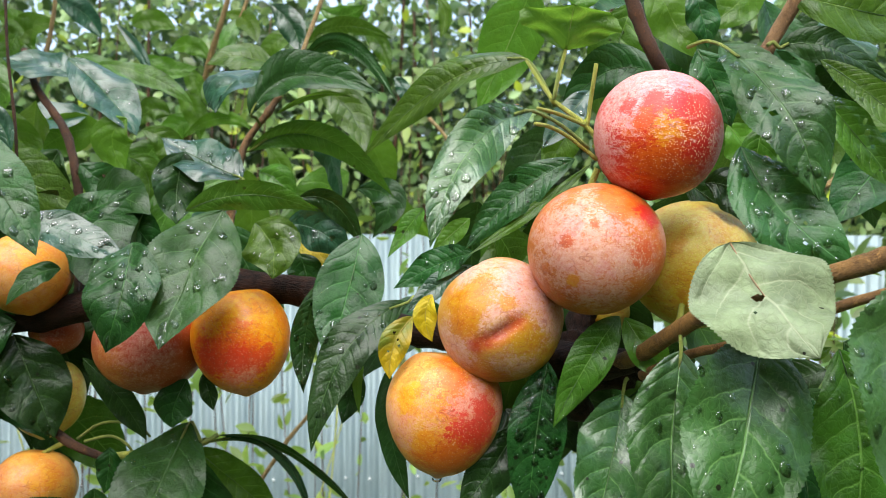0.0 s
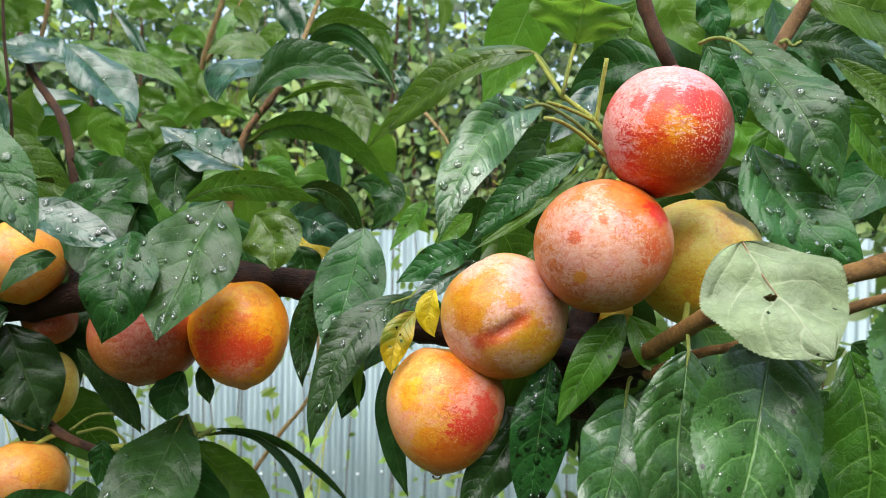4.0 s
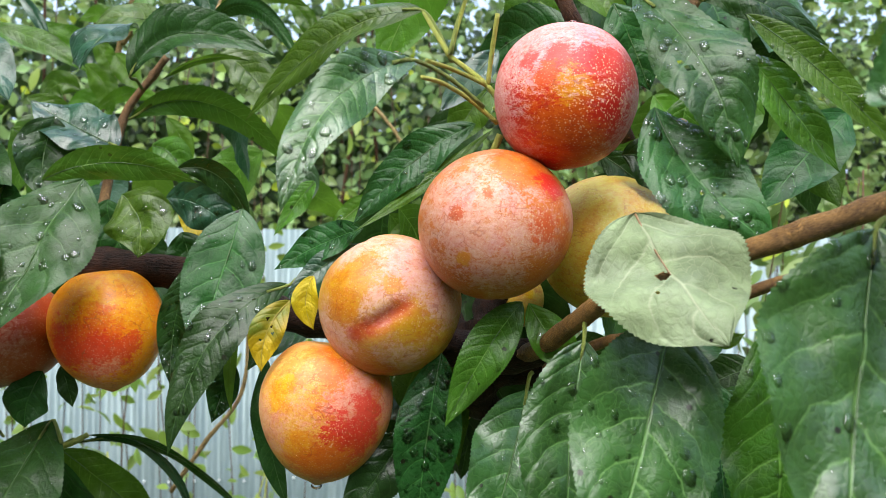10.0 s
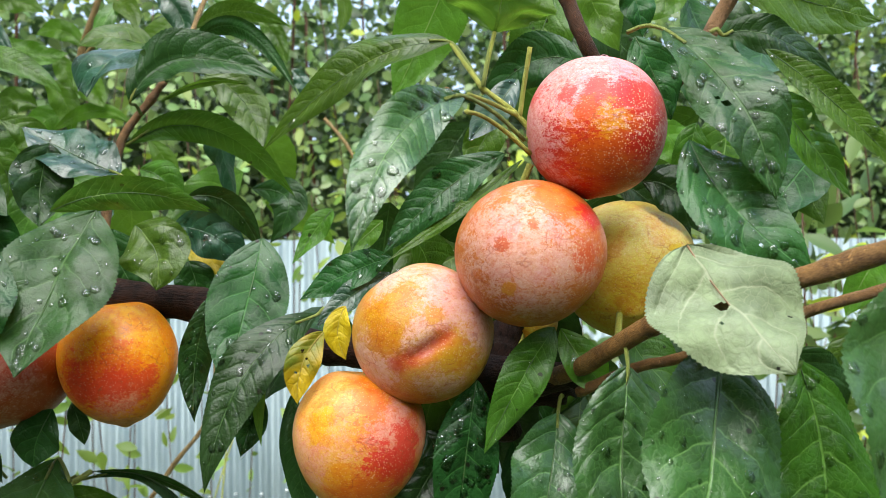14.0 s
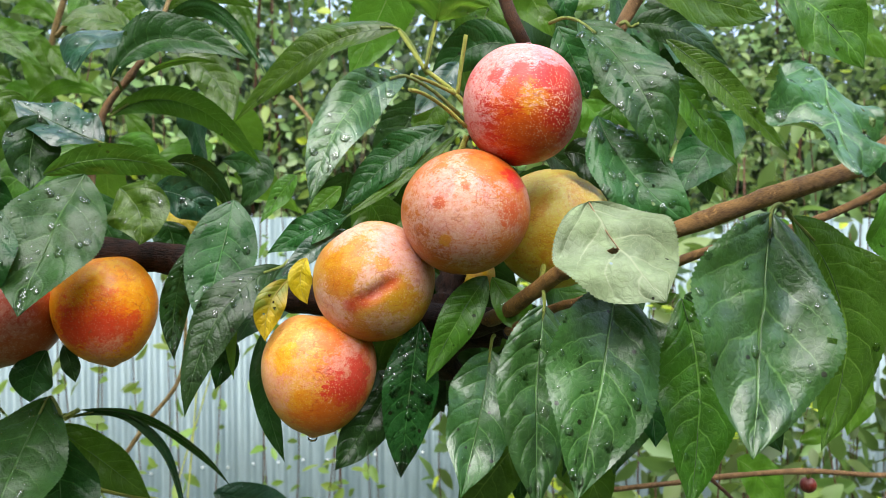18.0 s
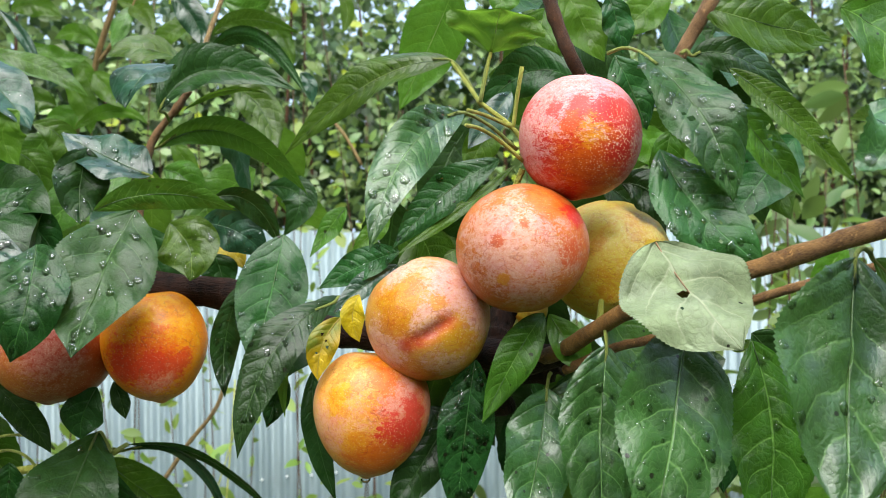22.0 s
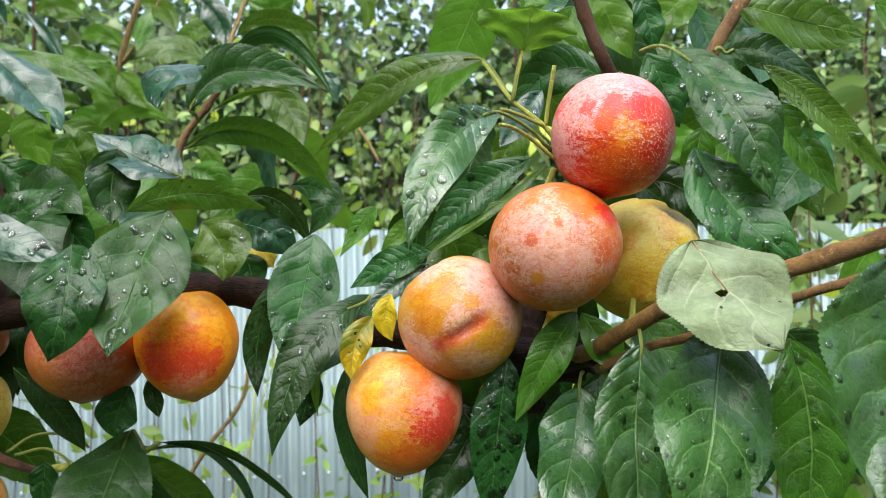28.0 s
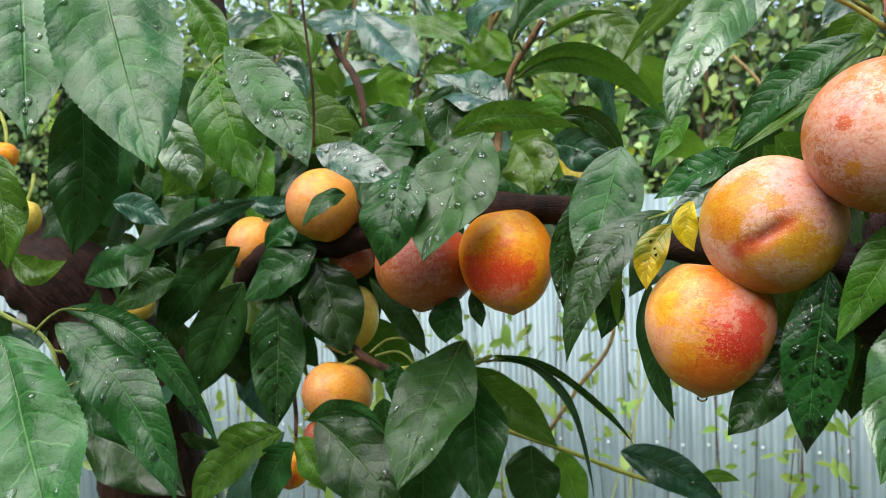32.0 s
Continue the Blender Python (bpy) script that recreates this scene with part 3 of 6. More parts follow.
def leaf(base, mid, tip, width, twist=0, turn=0, fold=14, mat=None, wave=0.14, drops=0, stalk=None, broad=0.47, curl=0.0, holes=(), label="", cols=6, rows=84, blunt=0.75):
    """One plum leaf with a midrib through base, mid and tip. twist and turn: degrees by which the blade rolls about the midrib at its
    base and on the way; fold: how far the halves lift; broad: where it is widest; curl: the tip's hook."""
    base, mid, tip = Vector(base), Vector(mid), Vector(tip)
    ctrl = 2 * mid - 0.5 * (base + tip)
    verts, uvs, faces, norms = [], [], [], []
    seed = random.uniform(0, 100)
    length = (mid - base).length + (tip - mid).length
    n_wave = random.uniform(1.4, 2.6)
    for i in range(rows + 1):
        s = i / rows
        c = (1 - s) ** 2 * base + 2 * s * (1 - s) * ctrl + s * s * tip
        t = (2 * (1 - s) * (ctrl - base) + 2 * s * (tip - ctrl)).normalized()
        nrm = FACING - t * FACING.dot(t)
        if nrm.length < 0.05:
            nrm = Vector((0, 0, 1)) - t * t.z
        nrm = Matrix.Rotation(radians(twist + turn * s), 3, t) @ nrm.normalized()
        across = t.cross(nrm).normalized()
        q = s / broad if s < broad else (1 - s) / (1 - broad)
        half = 0.5 * width * (math.sin(q * math.pi / 2) ** (blunt if s < broad else 0.9))
        half *= 1 - (0.3 * math.exp(-(q / 0.16) ** 2) if s > broad else 0)
        half *= 1 + 0.05 * noise.noise(Vector((s * 4, seed, 0)))
        tooth = 1.0 + (0.016 if i % 2 else -0.016) * (1 if 0.06 < s < 0.95 else 0)
        lift = math.tan(radians(fold)) * (1 - 0.4 * s)
        for j in range(-cols, cols + 1):
            u = j / cols
            a = half * u * (tooth if abs(j) == cols else 1)
            rip = wave * abs(u) ** 1.6 * half * math.sin(s * math.pi * 2 * n_wave + seed + (1.7 if u < 0 else 0))
            rip += 0.2 * half * noise.noise(Vector((s * 3, u * 1.5, seed))) + 0.03 * half * noise.noise(Vector((s * 9, u * 3.5, seed)))
            cup = lift * abs(a) * (1 - 0.35 * abs(u))
            if cols > 3:
                k = 6.4 * s * (length / max(width, 0.001)) * 0.55 - 0.7 * abs(u) - 0.9 * u * u + (0.57 if u > 0 else 0.13)
                rip += 0.013 * width * math.sin(math.pi * abs(k % 1 - 0.5)) * min(1, abs(u) * 4) * (1 - abs(u) ** 3)
            verts.append(c + across * a + nrm * (cup + rip + curl * width * max(0, s - 0.6) ** 2 * 3))
            uvs.append((u, s * (length / max(width, 0.001)) * 0.55))
            norms.append(nrm)
    w = 2 * cols + 1
    for i in range(rows):
        for j in range(2 * cols):
            s, u = (i + 0.5) / rows, (j + 0.5) / cols - 1
            if any(((s - hs) * length / max(hr, 1e-6)) ** 2 + ((u - hu) * width * 0.5 / max(hr, 1e-6)) ** 2 < 1 for hs, hu, hr in holes):
                continue
            faces.append((i * w + j, i * w + j + 1, (i + 1) * w + j + 1, (i + 1) * w + j))
    mat = mat or DARK
    spine = [(1 - s) ** 2 * base + 2 * s * (1 - s) * ctrl + s * s * tip - FACING * 0.0001 for s in (0.0, 0.15, 0.3, 0.5, 0.7, 0.85, 0.96)]
    ob = mesh_from("leaf", verts, faces, mat, TREE, uvs)
    if label:
        tagged(ob, label)
    if cols > 3:
        limb("midrib", spine, 0.0002 + 0.0035 * width, 0.0001, rib_material(mat), ob, 0.05, 6, 18)
    if stalk:
        limb("petiole", [stalk, (Vector(stalk) + base) / 2 + Vector((0, 0, 0.002)), base, base + (ctrl - base) * 0.25], 0.001, 0.0007, STALK, ob, sides=6, count=10)
    if drops:
        dv, df = [], []
        for _ in range(int(drops * 4.6 + 0.5)):
            i, j = random.randint(4, rows - 3), random.randint(1, 2 * cols - 1)
            k = i * w + j
            e1, e2 = Vector(verts[k + 1]) - Vector(verts[k]), Vector(verts[k + w]) - Vector(verts[k])
            nn = e1.cross(e2)
            if nn.length < 1e-12:
                continue
            nn.normalize()
            if nn.dot(FACING) < 0:
                nn = -nn
            r = 0.00026 + 0.0019 * random.random() ** 8
            bead(Vector(verts[k]) + e1 * random.random() + e2 * random.random() + nn * 0.0001, nn, r, 0.38, dv, df, random.uniform(1, 1.5))
        if dv:
            tagged(mesh_from("rain_water", dv, df, WATER, ob), "clear rain droplets on the blade", kind="stuff")
    return ob


def plum(centre, radius, tall, material, label, suture=0.0, axis=(0, 0, 1), stalk=None, drops=0, dent=None, nib=True, taper=0.0, group="plums on the branch"):
    """One plum: a slightly uneven body with a groove down one side, a stalk end, a small nib below and hanging rain."""
    centre = Vector(centre)
    turn = Vector((0, 0, 1)).rotation_difference(Vector(axis).normalized()).to_matrix()
    rings, segs = 56, 72
    verts, faces = [], []
    seed = random.uniform(0, 60)
    for i in range(rings + 1):
        e = math.pi * i / rings
        for j in range(segs):
            a = 2 * math.pi * j / segs
            d = Vector((math.sin(e) * math.cos(a), math.sin(e) * math.sin(a), math.cos(e)))
            r = radius * (1 + 0.022 * noise.noise(d * 1.3 + Vector((seed, 0, 0))))
            away = abs((a - suture + math.pi) % (2 * math.pi) - math.pi)
            r -= radius * 0.035 * math.exp(-(away / 0.16) ** 2) * math.sin(e)
            r -= radius * 0.16 * math.exp(-(e / 0.3) ** 2)
            if nib:
                r += radius * 0.05 * math.exp(-((math.pi - e) / 0.13) ** 2)
            p = Vector((d.x * r, d.y * r, d.z * r * tall))
            p.x, p.y = p.x * (1 + taper * d.z), p.y * (1 + taper * d.z)
            if dent:
                w = turn @ d
                q = (w - Vector(dent[0]).normalized())
                along = q.dot(Vector(dent[1]).normalized())
                p *= 1 - dent[2] * math.exp(-(along / 0.4) ** 2 - ((q - Vector(dent[1]).normalized() * along).length / 0.1) ** 2)
            verts.append(turn @ p)
    for i in range(rings):
        for j in range(segs):
            k = (j + 1) % segs
            faces.append((i * segs + j, (i + 1) * segs + j, (i + 1) * segs + k, i * segs + k))
    ob = mesh_from("plum", verts, faces, material)
    ob.location = centre
    tagged(ob, label, "plum", group)
    top = turn @ Vector((0, 0, radius * tall * 0.82))
    end = Vector(stalk) - centre if stalk else top + Vector((0.002, 0.006, 0.012))
    limb("stalk", [top, (top + end) / 2 + Vector((0.001, 0.001, 0.001)), end], 0.0013, 0.0016, SHOOT, ob, sides=7, count=9)
    dv, df = [], []
    for _ in range(drops):
        i, j = random.randint(9, rings - 8), random.randrange(segs)
        v = Vector(verts[i * segs + j])
        if v.y < 0:
            bead(v, v, 0.0004 + 0.0011 * random.random() ** 3, 0.5, dv, df)
    if dv:
        tagged(mesh_from("rain_water", dv, df, WATER, ob), "clear rain droplets on the skin", kind="stuff")
    if nib and drops >= 10:
        low = turn @ Vector((0, 0, -radius * tall * 1.05))
        dv, df = [], []
        bead(low, Vector((0, 0, -1)), 0.0024, 0.7, dv, df, closed=True)
        tagged(mesh_from("hanging_drop", dv, df, WATER, ob), "water drop hanging below the plum")
    return ob


def leaf_cloud(name, places, sizes, material, parent=None, kind="", droop=0.5, label="", slim=0.55, fine=False):
    """Many small leaves in one mesh, each a bent blade folded at its midrib, at random turns."""
    n = len(places)
    rng = np.random.default_rng(len(name) * 7 + n)
    ax = rng.normal(size=(n, 3))
    ax[:, 2] -= droop
    ax /= np.linalg.norm(ax, axis=1)[:, None]
    nr = rng.normal(size=(n, 3)) * 0.8 + np.array([0, -0.7, 0.5])
    nr -= ax * (nr * ax).sum(1)[:, None]
    nr /= np.linalg.norm(nr, axis=1)[:, None] + 1e-9
    cr = np.cross(ax, nr)
    s = np.asarray(sizes)[:, None]
    p = np.asarray(places)
    w = s * slim * 0.5
    if fine:
        sag = rng.uniform(0.02, 0.3, (n, 1))
        steps = ((0.12, 0.5), (0.3, 0.92), (0.5, 1.0), (0.7, 0.78), (0.87, 0.4))
        rows = [p]
        for t, q in steps:
            c = p + ax * s * t - nr * s * sag * t * t
            rows += [c + cr * w * q + nr * w * q * 0.3, c, c - cr * w * q + nr * w * q * 0.3]
        rows.append(p + ax * s - nr * s * sag)
        pat = [(0, 1, 2, 2), (0, 2, 3, 3)]
        for k in range(4):
            a = 1 + 3 * k
            pat += [(a, a + 3, a + 4, a + 1), (a + 1, a + 4, a + 5, a + 2)]
        pat += [(13, 16, 14, 14), (14, 16, 15, 15)]
    else:
        rows = [p, p + ax * s * 0.3 + cr * w + nr * s * 0.07, p + ax * s * 0.68 + cr * w * 0.85 + nr * s * 0.05, p + ax * s - nr * s * 0.08,
                p + ax * s * 0.68 - cr * w * 0.85 + nr * s * 0.05, p + ax * s * 0.3 - cr * w + nr * s * 0.07]
        pat = [(0, 1, 2, 3), (0, 3, 4, 5)]
    v = np.stack(rows, 1).reshape(-1, 3)
    m = len(rows)
    polys = [tuple(dict.fromkeys(q)) for q in pat]
    one, starts, at = [], [], 0
    for q in polys:
        starts.append(at)
        one += q
        at += len(q)
    loops = (np.arange(n)[:, None] * m + np.array(one)[None]).ravel()
    start = (np.arange(n)[:, None] * at + np.array(starts)[None]).ravel()
    me = bpy.data.meshes.new(name)
    me.vertices.add(len(v))
    me.vertices.foreach_set("co", v.astype(np.float32).ravel())
    me.loops.add(len(loops))
    me.loops.foreach_set("vertex_index", loops.astype(np.int32))
    me.polygons.add(len(start))
    me.polygons.foreach_set("loop_start", start.astype(np.int32))
    if fine:
        me.polygons.foreach_set("use_smooth", [True] * len(start))
    me.update(calc_edges=True)
    me.materials.append(material)
    ob = new(name, me)
    if parent is not None:
        ob.parent = parent
    return tagged(ob, label, kind=kind)


# ---- ground, fence and hedge ----
def ground():
    n, size = 40, 60.0
    vs = [((i / n - 0.5) * size, (j / n - 0.5) * size + 6, 0.02 * noise.noise(Vector((i, j, 0)) * 0.7)) for j in range(n + 1) for i in range(n + 1)]
    fs = [(j * (n + 1) + i, j * (n + 1) + i + 1, (j + 1) * (n + 1) + i + 1, (j + 1) * (n + 1) + i) for j in range(n) for i in range(n)]
    tagged(mesh_from("ground", vs, fs, soil_material()), "damp garden soil with short grass", "ground", kind="structure")


ground()
FENCE_Y, FENCE_TOP = 3.05, 1.548
ZINC = metal_sheet_material()
BRIGHT_ZINC, _, _, screw_skin = nodes_of("bright_zinc", 0.35)
screw_skin.inputs["Base Color"].default_value, screw_skin.inputs["Metallic"].default_value = (0.7, 0.73, 0.75, 1), 0.6


def fence():
    """A corrugated sheet fence: overlapping sheets with rounded ribs, a rail and posts behind."""
    top = tagged(new("metal_fence"), "pale blue-grey corrugated metal sheet fence with rain streaks", "fence", kind="structure")
    pitch, sheet = 0.046, 0.92
    for k in range(-5, 6):
        x0, vs, fs, n = k * sheet, [], [], int(sheet / pitch) * 8 + 4
        for i in range(n + 1):
            x = x0 + i / 8 * pitch
            w = math.sin(2 * math.pi * x / pitch)
            y = FENCE_Y - 0.0065 * w + (0.003 if k % 2 else 0)
            vs += [(x, y, 0.04), (x, y, FENCE_TOP + 0.004 * (k % 3))]
            vs += [(x, y + 0.001, 0.04), (x, y + 0.001, FENCE_TOP + 0.004 * (k % 3))]
        for i in range(n):
            a = i * 4
            fs += [(a, a + 4, a + 5, a + 1), (a + 2, a + 3, a + 7, a + 6), (a + 1, a + 5, a + 7, a + 3)]
        mesh_from("sheet", vs, fs, ZINC, top)
    for z in (0.5, 1.35):
        mesh_from("rail", [(x, FENCE_Y + y, z + h) for x in (-4.7, 5.2) for y, h in ((0.02, 0), (0.06, 0), (0.06, 0.04), (0.02, 0.04))],
                  [(0, 4, 5, 1), (1, 5, 6, 2), (2, 6, 7, 3), (3, 7, 4, 0), (0, 1, 2, 3), (7, 6, 5, 4)], SHOOT_TAN, top, smooth=False)
    for x in (-4.2, -2.1, 0.0, 2.1, 4.2):
        limb("post", [(x, FENCE_Y + 0.09, -0.1), (x, FENCE_Y + 0.09, 0.8), (x, FENCE_Y + 0.09, 1.5)], 0.03, 0.03, BARK_BROWN, top, 0.01, 10, 8)
    rng = random.Random(6)
    for k in range(-22, 16):
        c, vs, fs = Vector((k * 2 * pitch - 0.005, FENCE_Y - 0.0075, 0.63 + 0.05 * k * pitch + rng.uniform(-0.006, 0.006))), [], []
        bead(c, Vector((0, -1, 0)), 0.0055, 0.6, vs, fs, closed=True)
        mesh_from("screw", vs, fs, BRIGHT_ZINC, top)


fence()


def hedge():
    rng = np.random.default_rng(3)
    top = tagged(new("hedge"), "tall dense leafy hedge behind the fence", "hedge", kind="stuff")
    # clumps give an uneven face with dark hollows
    def clumps(n, per, lo, hi, spread):
        c = rng.uniform(lo, hi, (n, 3))
        p = np.repeat(c, per, 0) + rng.normal(size=(n * per, 3)) * spread
        return p[(p[:, 1] > FENCE_Y + 0.12) & (p[:, 2] > 0.05)]
    p = clumps(760, 40, (-5.2, 3.35, 0.6), (4.2, 3.9, 3.4), (0.16, 0.1, 0.15))
    leaf_cloud("foliage", p, rng.uniform(0.036, 0.068, len(p)), HEDGE, top, "stuff", 0.4, "small rounded leaves of the added hedge, in dark shade colour", 0.62, True)
    # the rear layers get the darker colour so that the hollows look shaded
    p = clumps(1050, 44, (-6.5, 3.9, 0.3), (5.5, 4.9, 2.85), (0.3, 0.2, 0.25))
    leaf_cloud("foliage", p, rng.uniform(0.05, 0.09, len(p)), HEDGE_SHADED, top, "stuff", 0.4, "inner leaves with shade in their colour", 0.7)
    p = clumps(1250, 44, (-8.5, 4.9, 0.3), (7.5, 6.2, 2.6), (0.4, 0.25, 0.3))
    leaf_cloud("foliage", p, rng.uniform(0.08, 0.14, len(p)), HEDGE_SHADED, top, "stuff", 0.4, "far leaves with shade in their colour", 0.75)
    for k in range(26):
        x = -5 + k * 0.37 + rng.uniform(-0.15, 0.15)
        y = rng.uniform(3.5, 4.3)
        lean = rng.uniform(-0.35, 0.35)
        limb("stem", [(x, y, -0.05), (x + lean * 0.3, y, 1.0), (x + lean * 0.8, y - 0.1, 2.0), (x + lean, y - 0.15, 3.1)], 0.013, 0.005, BARK_RED, top, 0.1, 8, 14)


hedge()


def light_blocking_hedges():
    """Unseen hedges added on the other sides to block low sky light."""
    rng = np.random.default_rng(8)
    top = tagged(new("blocking_hedge"), "tall unseen hedge added to block low light", "hedge", kind="stuff")
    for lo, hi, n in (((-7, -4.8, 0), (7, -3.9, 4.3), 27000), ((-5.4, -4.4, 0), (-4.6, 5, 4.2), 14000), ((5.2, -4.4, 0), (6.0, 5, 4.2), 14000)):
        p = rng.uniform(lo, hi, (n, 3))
        leaf_cloud("foliage", p, rng.uniform(0.1, 0.18, n), HEDGE_SHADED, top, "stuff", 0.4, "leaves of the added hedge, in dark shade colour", 0.7)


light_blocking_hedges()


def shrub(name, label, stems, size, material, seed, per=16, bark=None, thick=0.004):
    """Leafy shoots rising from the ground: thin bent stems with leaves set along them."""
    rng = np.random.default_rng(seed)
    top = tagged(new(name), label, "shrub")
    ps, ss = [], []
    for foot, head in stems:
        a, b = Vector(foot), Vector(head)
        m = (a + b) / 2 + Vector(rng.normal(size=3) * 0.05)
        pts = spline([a, m, b], 40)
        limb("stem", [a, m, b], thick, 0.0014, bark or SHOOT_TAN, top, 0.06, 7, 16)
        for i in range(per):
            q = pts[int(14 + 25 * i / per)]
            ps.append(np.array(q) + rng.normal(size=3) * 0.022)
            ss.append(size * rng.uniform(0.6, 1.2))
    leaf_cloud("foliage", np.array(ps), ss, material, top, "stuff", 0.1, slim=0.42, fine=True)
    return top


# ---- the plum tree: trunk, branches, twigs ----
TREE = new("plum_tree")
TREE.location = (0, 0, 0)
tagged(TREE, "wet plum tree with dark bark and glossy rain-beaded leaves", "fruit tree")
limb("trunk", [(-0.42, 0.64, -0.02), (-0.41, 0.63, 0.5), (-0.5136, 0.6100, 1.0940), (-0.5198, 0.6000, 1.2624), (-0.5449, 0.5750, 1.3686), (-0.5738, 0.5500, 1.4288), (-0.6401, 0.5300, 1.4722), (-0.7791, 0.5200, 1.5251)], 0.06, 0.034, BARK_DARK, TREE, 0.16, 16, 60, label="thick dark wet trunk")
limb("branch", [(-0.5695, 0.5700, 1.3952), (-0.4732, 0.5500, 1.4582), (-0.4126, 0.5300, 1.4787), (-0.3613, 0.5300, 1.5061), (-0.3833, 0.5500, 1.5909), (-0.3978, 0.5600, 1.6872)], 0.012, 0.006, BARK_DARK, TREE, 0.14, 12, 36)
limb("branch", [(-0.4827, 0.6000, 1.2654), (-0.4637, 0.5600, 1.3383), (-0.3947, 0.5300, 1.3845), (-0.3373, 0.5000, 1.4327), (-0.2848, 0.4750, 1.4582), (-0.2316, 0.4600, 1.4616), (-0.1884, 0.4550, 1.4714), (-0.1367, 0.4470, 1.4800), (-0.0680, 0.4370, 1.4747), (-0.0261, 0.4250, 1.4584), (0.0153, 0.4200, 1.4520), (0.0640, 0.4050, 1.4437), (0.0844, 0.3800, 1.4461), (0.0957, 0.3700, 1.4499)], 0.0108, 0.006, BARK_DARK, TREE, 0.14, 14, 90, 12, label="dark wet fruiting branch")
limb("twig", [(0.0783, 0.3900, 1.4426), (0.0881, 0.3630, 1.4510), (0.0971, 0.3330, 1.4651), (0.1044, 0.3120, 1.4753), (0.1209, 0.2950, 1.4841), (0.1383, 0.2755, 1.4922), (0.1587, 0.2555, 1.5024), (0.1884, 0.2415, 1.5139), (0.2093, 0.2335, 1.5318), (0.2507, 0.2225, 1.5564)], 0.0041, 0.0029, BARK_BROWN, TREE, 0.06, 12, 70, 6, label="smooth brown young wood at the branch end")
limb("twig", [(0.0899, 0.3600, 1.4426), (0.1055, 0.3350, 1.4560), (0.1174, 0.3200, 1.4617), (0.1477, 0.2900, 1.4799), (0.1658, 0.2830, 1.4862), (0.1772, 0.2790, 1.4895), (0.1905, 0.2750, 1.4935), (0.2144, 0.2700, 1.5040), (0.2339, 0.2660, 1.5152), (0.2866, 0.2600, 1.5319)], 0.0022, 0.0015, BARK_BROWN, TREE, 0.08, 9, 50, 6)
limb("twig", [(0.1332, 0.4000, 1.5405), (0.1134, 0.3950, 1.5806), (0.1029, 0.3900, 1.5966), (0.0957, 0.3900, 1.6135), (0.0871, 0.3900, 1.6416), (0.0826, 0.4000, 1.6855)], 0.0036, 0.0031, BARK_RED, TREE, 0.1, 10, 30, 3)
limb("twig", [(0.1405, 0.3800, 1.5740), (0.1436, 0.3600, 1.5852), (0.1513, 0.3550, 1.6002), (0.1593, 0.3500, 1.6163), (0.1787, 0.3500, 1.6527)], 0.0030, 0.0034, BARK_TAN, TREE, 0.06, 10, 30, 3)
limb("twig", [(-0.1276, 0.4700, 1.5072), (-0.1260, 0.4850, 1.5437), (-0.1221, 0.4900, 1.5642), (-0.1090, 0.4900, 1.5828), (-0.1005, 0.4900, 1.5947)], 0.0027, 0.002, BARK_TAN, TREE, 0.1, 8, 24, 4)
limb("twig", [(-0.2162, 0.4700, 1.4646), (-0.2280, 0.5000, 1.5107), (-0.2350, 0.5100, 1.5453), (-0.2473, 0.5200, 1.5776), (-0.2705, 0.5300, 1.6064), (-0.2849, 0.5400, 1.6354)], 0.0032, 0.0022, BARK_RED, TREE, 0.16, 9, 28, 6)
limb("twig", [(-0.2340, 0.5100, 1.5492), (-0.2225, 0.5050, 1.5516), (-0.2116, 0.5000, 1.5451)], 0.0022, 0.0015, BARK_RED, TREE, 0.1, 8, 10, 1)
limb("twig", [(-0.2476, 0.4600, 1.5245), (-0.2472, 0.4600, 1.5647), (-0.2520, 0.4600, 1.6126), (-0.2534, 0.4600, 1.6491)], 0.0009, 0.0008, BARK_RED, TREE, 0.05, 8, 24, 3)
limb("twig", [(0.0893, 0.3700, 1.5293), (0.0730, 0.3550, 1.5437), (0.0631, 0.3520, 1.5548), (0.0517, 0.3530, 1.5637), (0.0478, 0.3530, 1.5667)], 0.0013, 0.001, SHOOT, TREE, 0.06, 8, 20, 2)
limb("twig", [(0.0639, 0.3520, 1.5545), (0.0651, 0.3500, 1.5659), (0.0668, 0.3460, 1.5808)], 0.001, 0.001, SHOOT, TREE, 0.05, 8, 12)
limb("twig", [(0.0631, 0.3520, 1.5548), (0.0501, 0.3450, 1.5586), (0.0394, 0.3300, 1.5584)], 0.001, 0.0008, SHOOT, TREE, 0.05, 8, 12)
limb("twig", [(0.0486, 0.3530, 1.5662), (0.0430, 0.3620, 1.5781), (0.0390, 0.3700, 1.5876)], 0.001, 0.0008, SHOOT, TREE, 0.05, 8, 12)
limb("twig", [(0.0491, 0.3530, 1.5662), (0.0524, 0.3560, 1.5796), (0.0557, 0.3600, 1.5904)], 0.001, 0.0008, SHOOT, TREE, 0.05, 8, 12)
limb("twig", [(0.0678, 0.3500, 1.5393), (0.0564, 0.3450, 1.5474), (0.0456, 0.3350, 1.5513), (0.0377, 0.3250, 1.5512)], 0.001, 0.0008, SHOOT, TREE, 0.05, 8, 12)
limb("twig", [(-0.3127, 0.5000, 1.4244), (-0.2628, 0.4800, 1.4110), (-0.2153, 0.4550, 1.3903), (-0.1932, 0.4500, 1.3823)], 0.0034, 0.0022, BARK_RED, TREE, 0.12, 9, 24, 4)
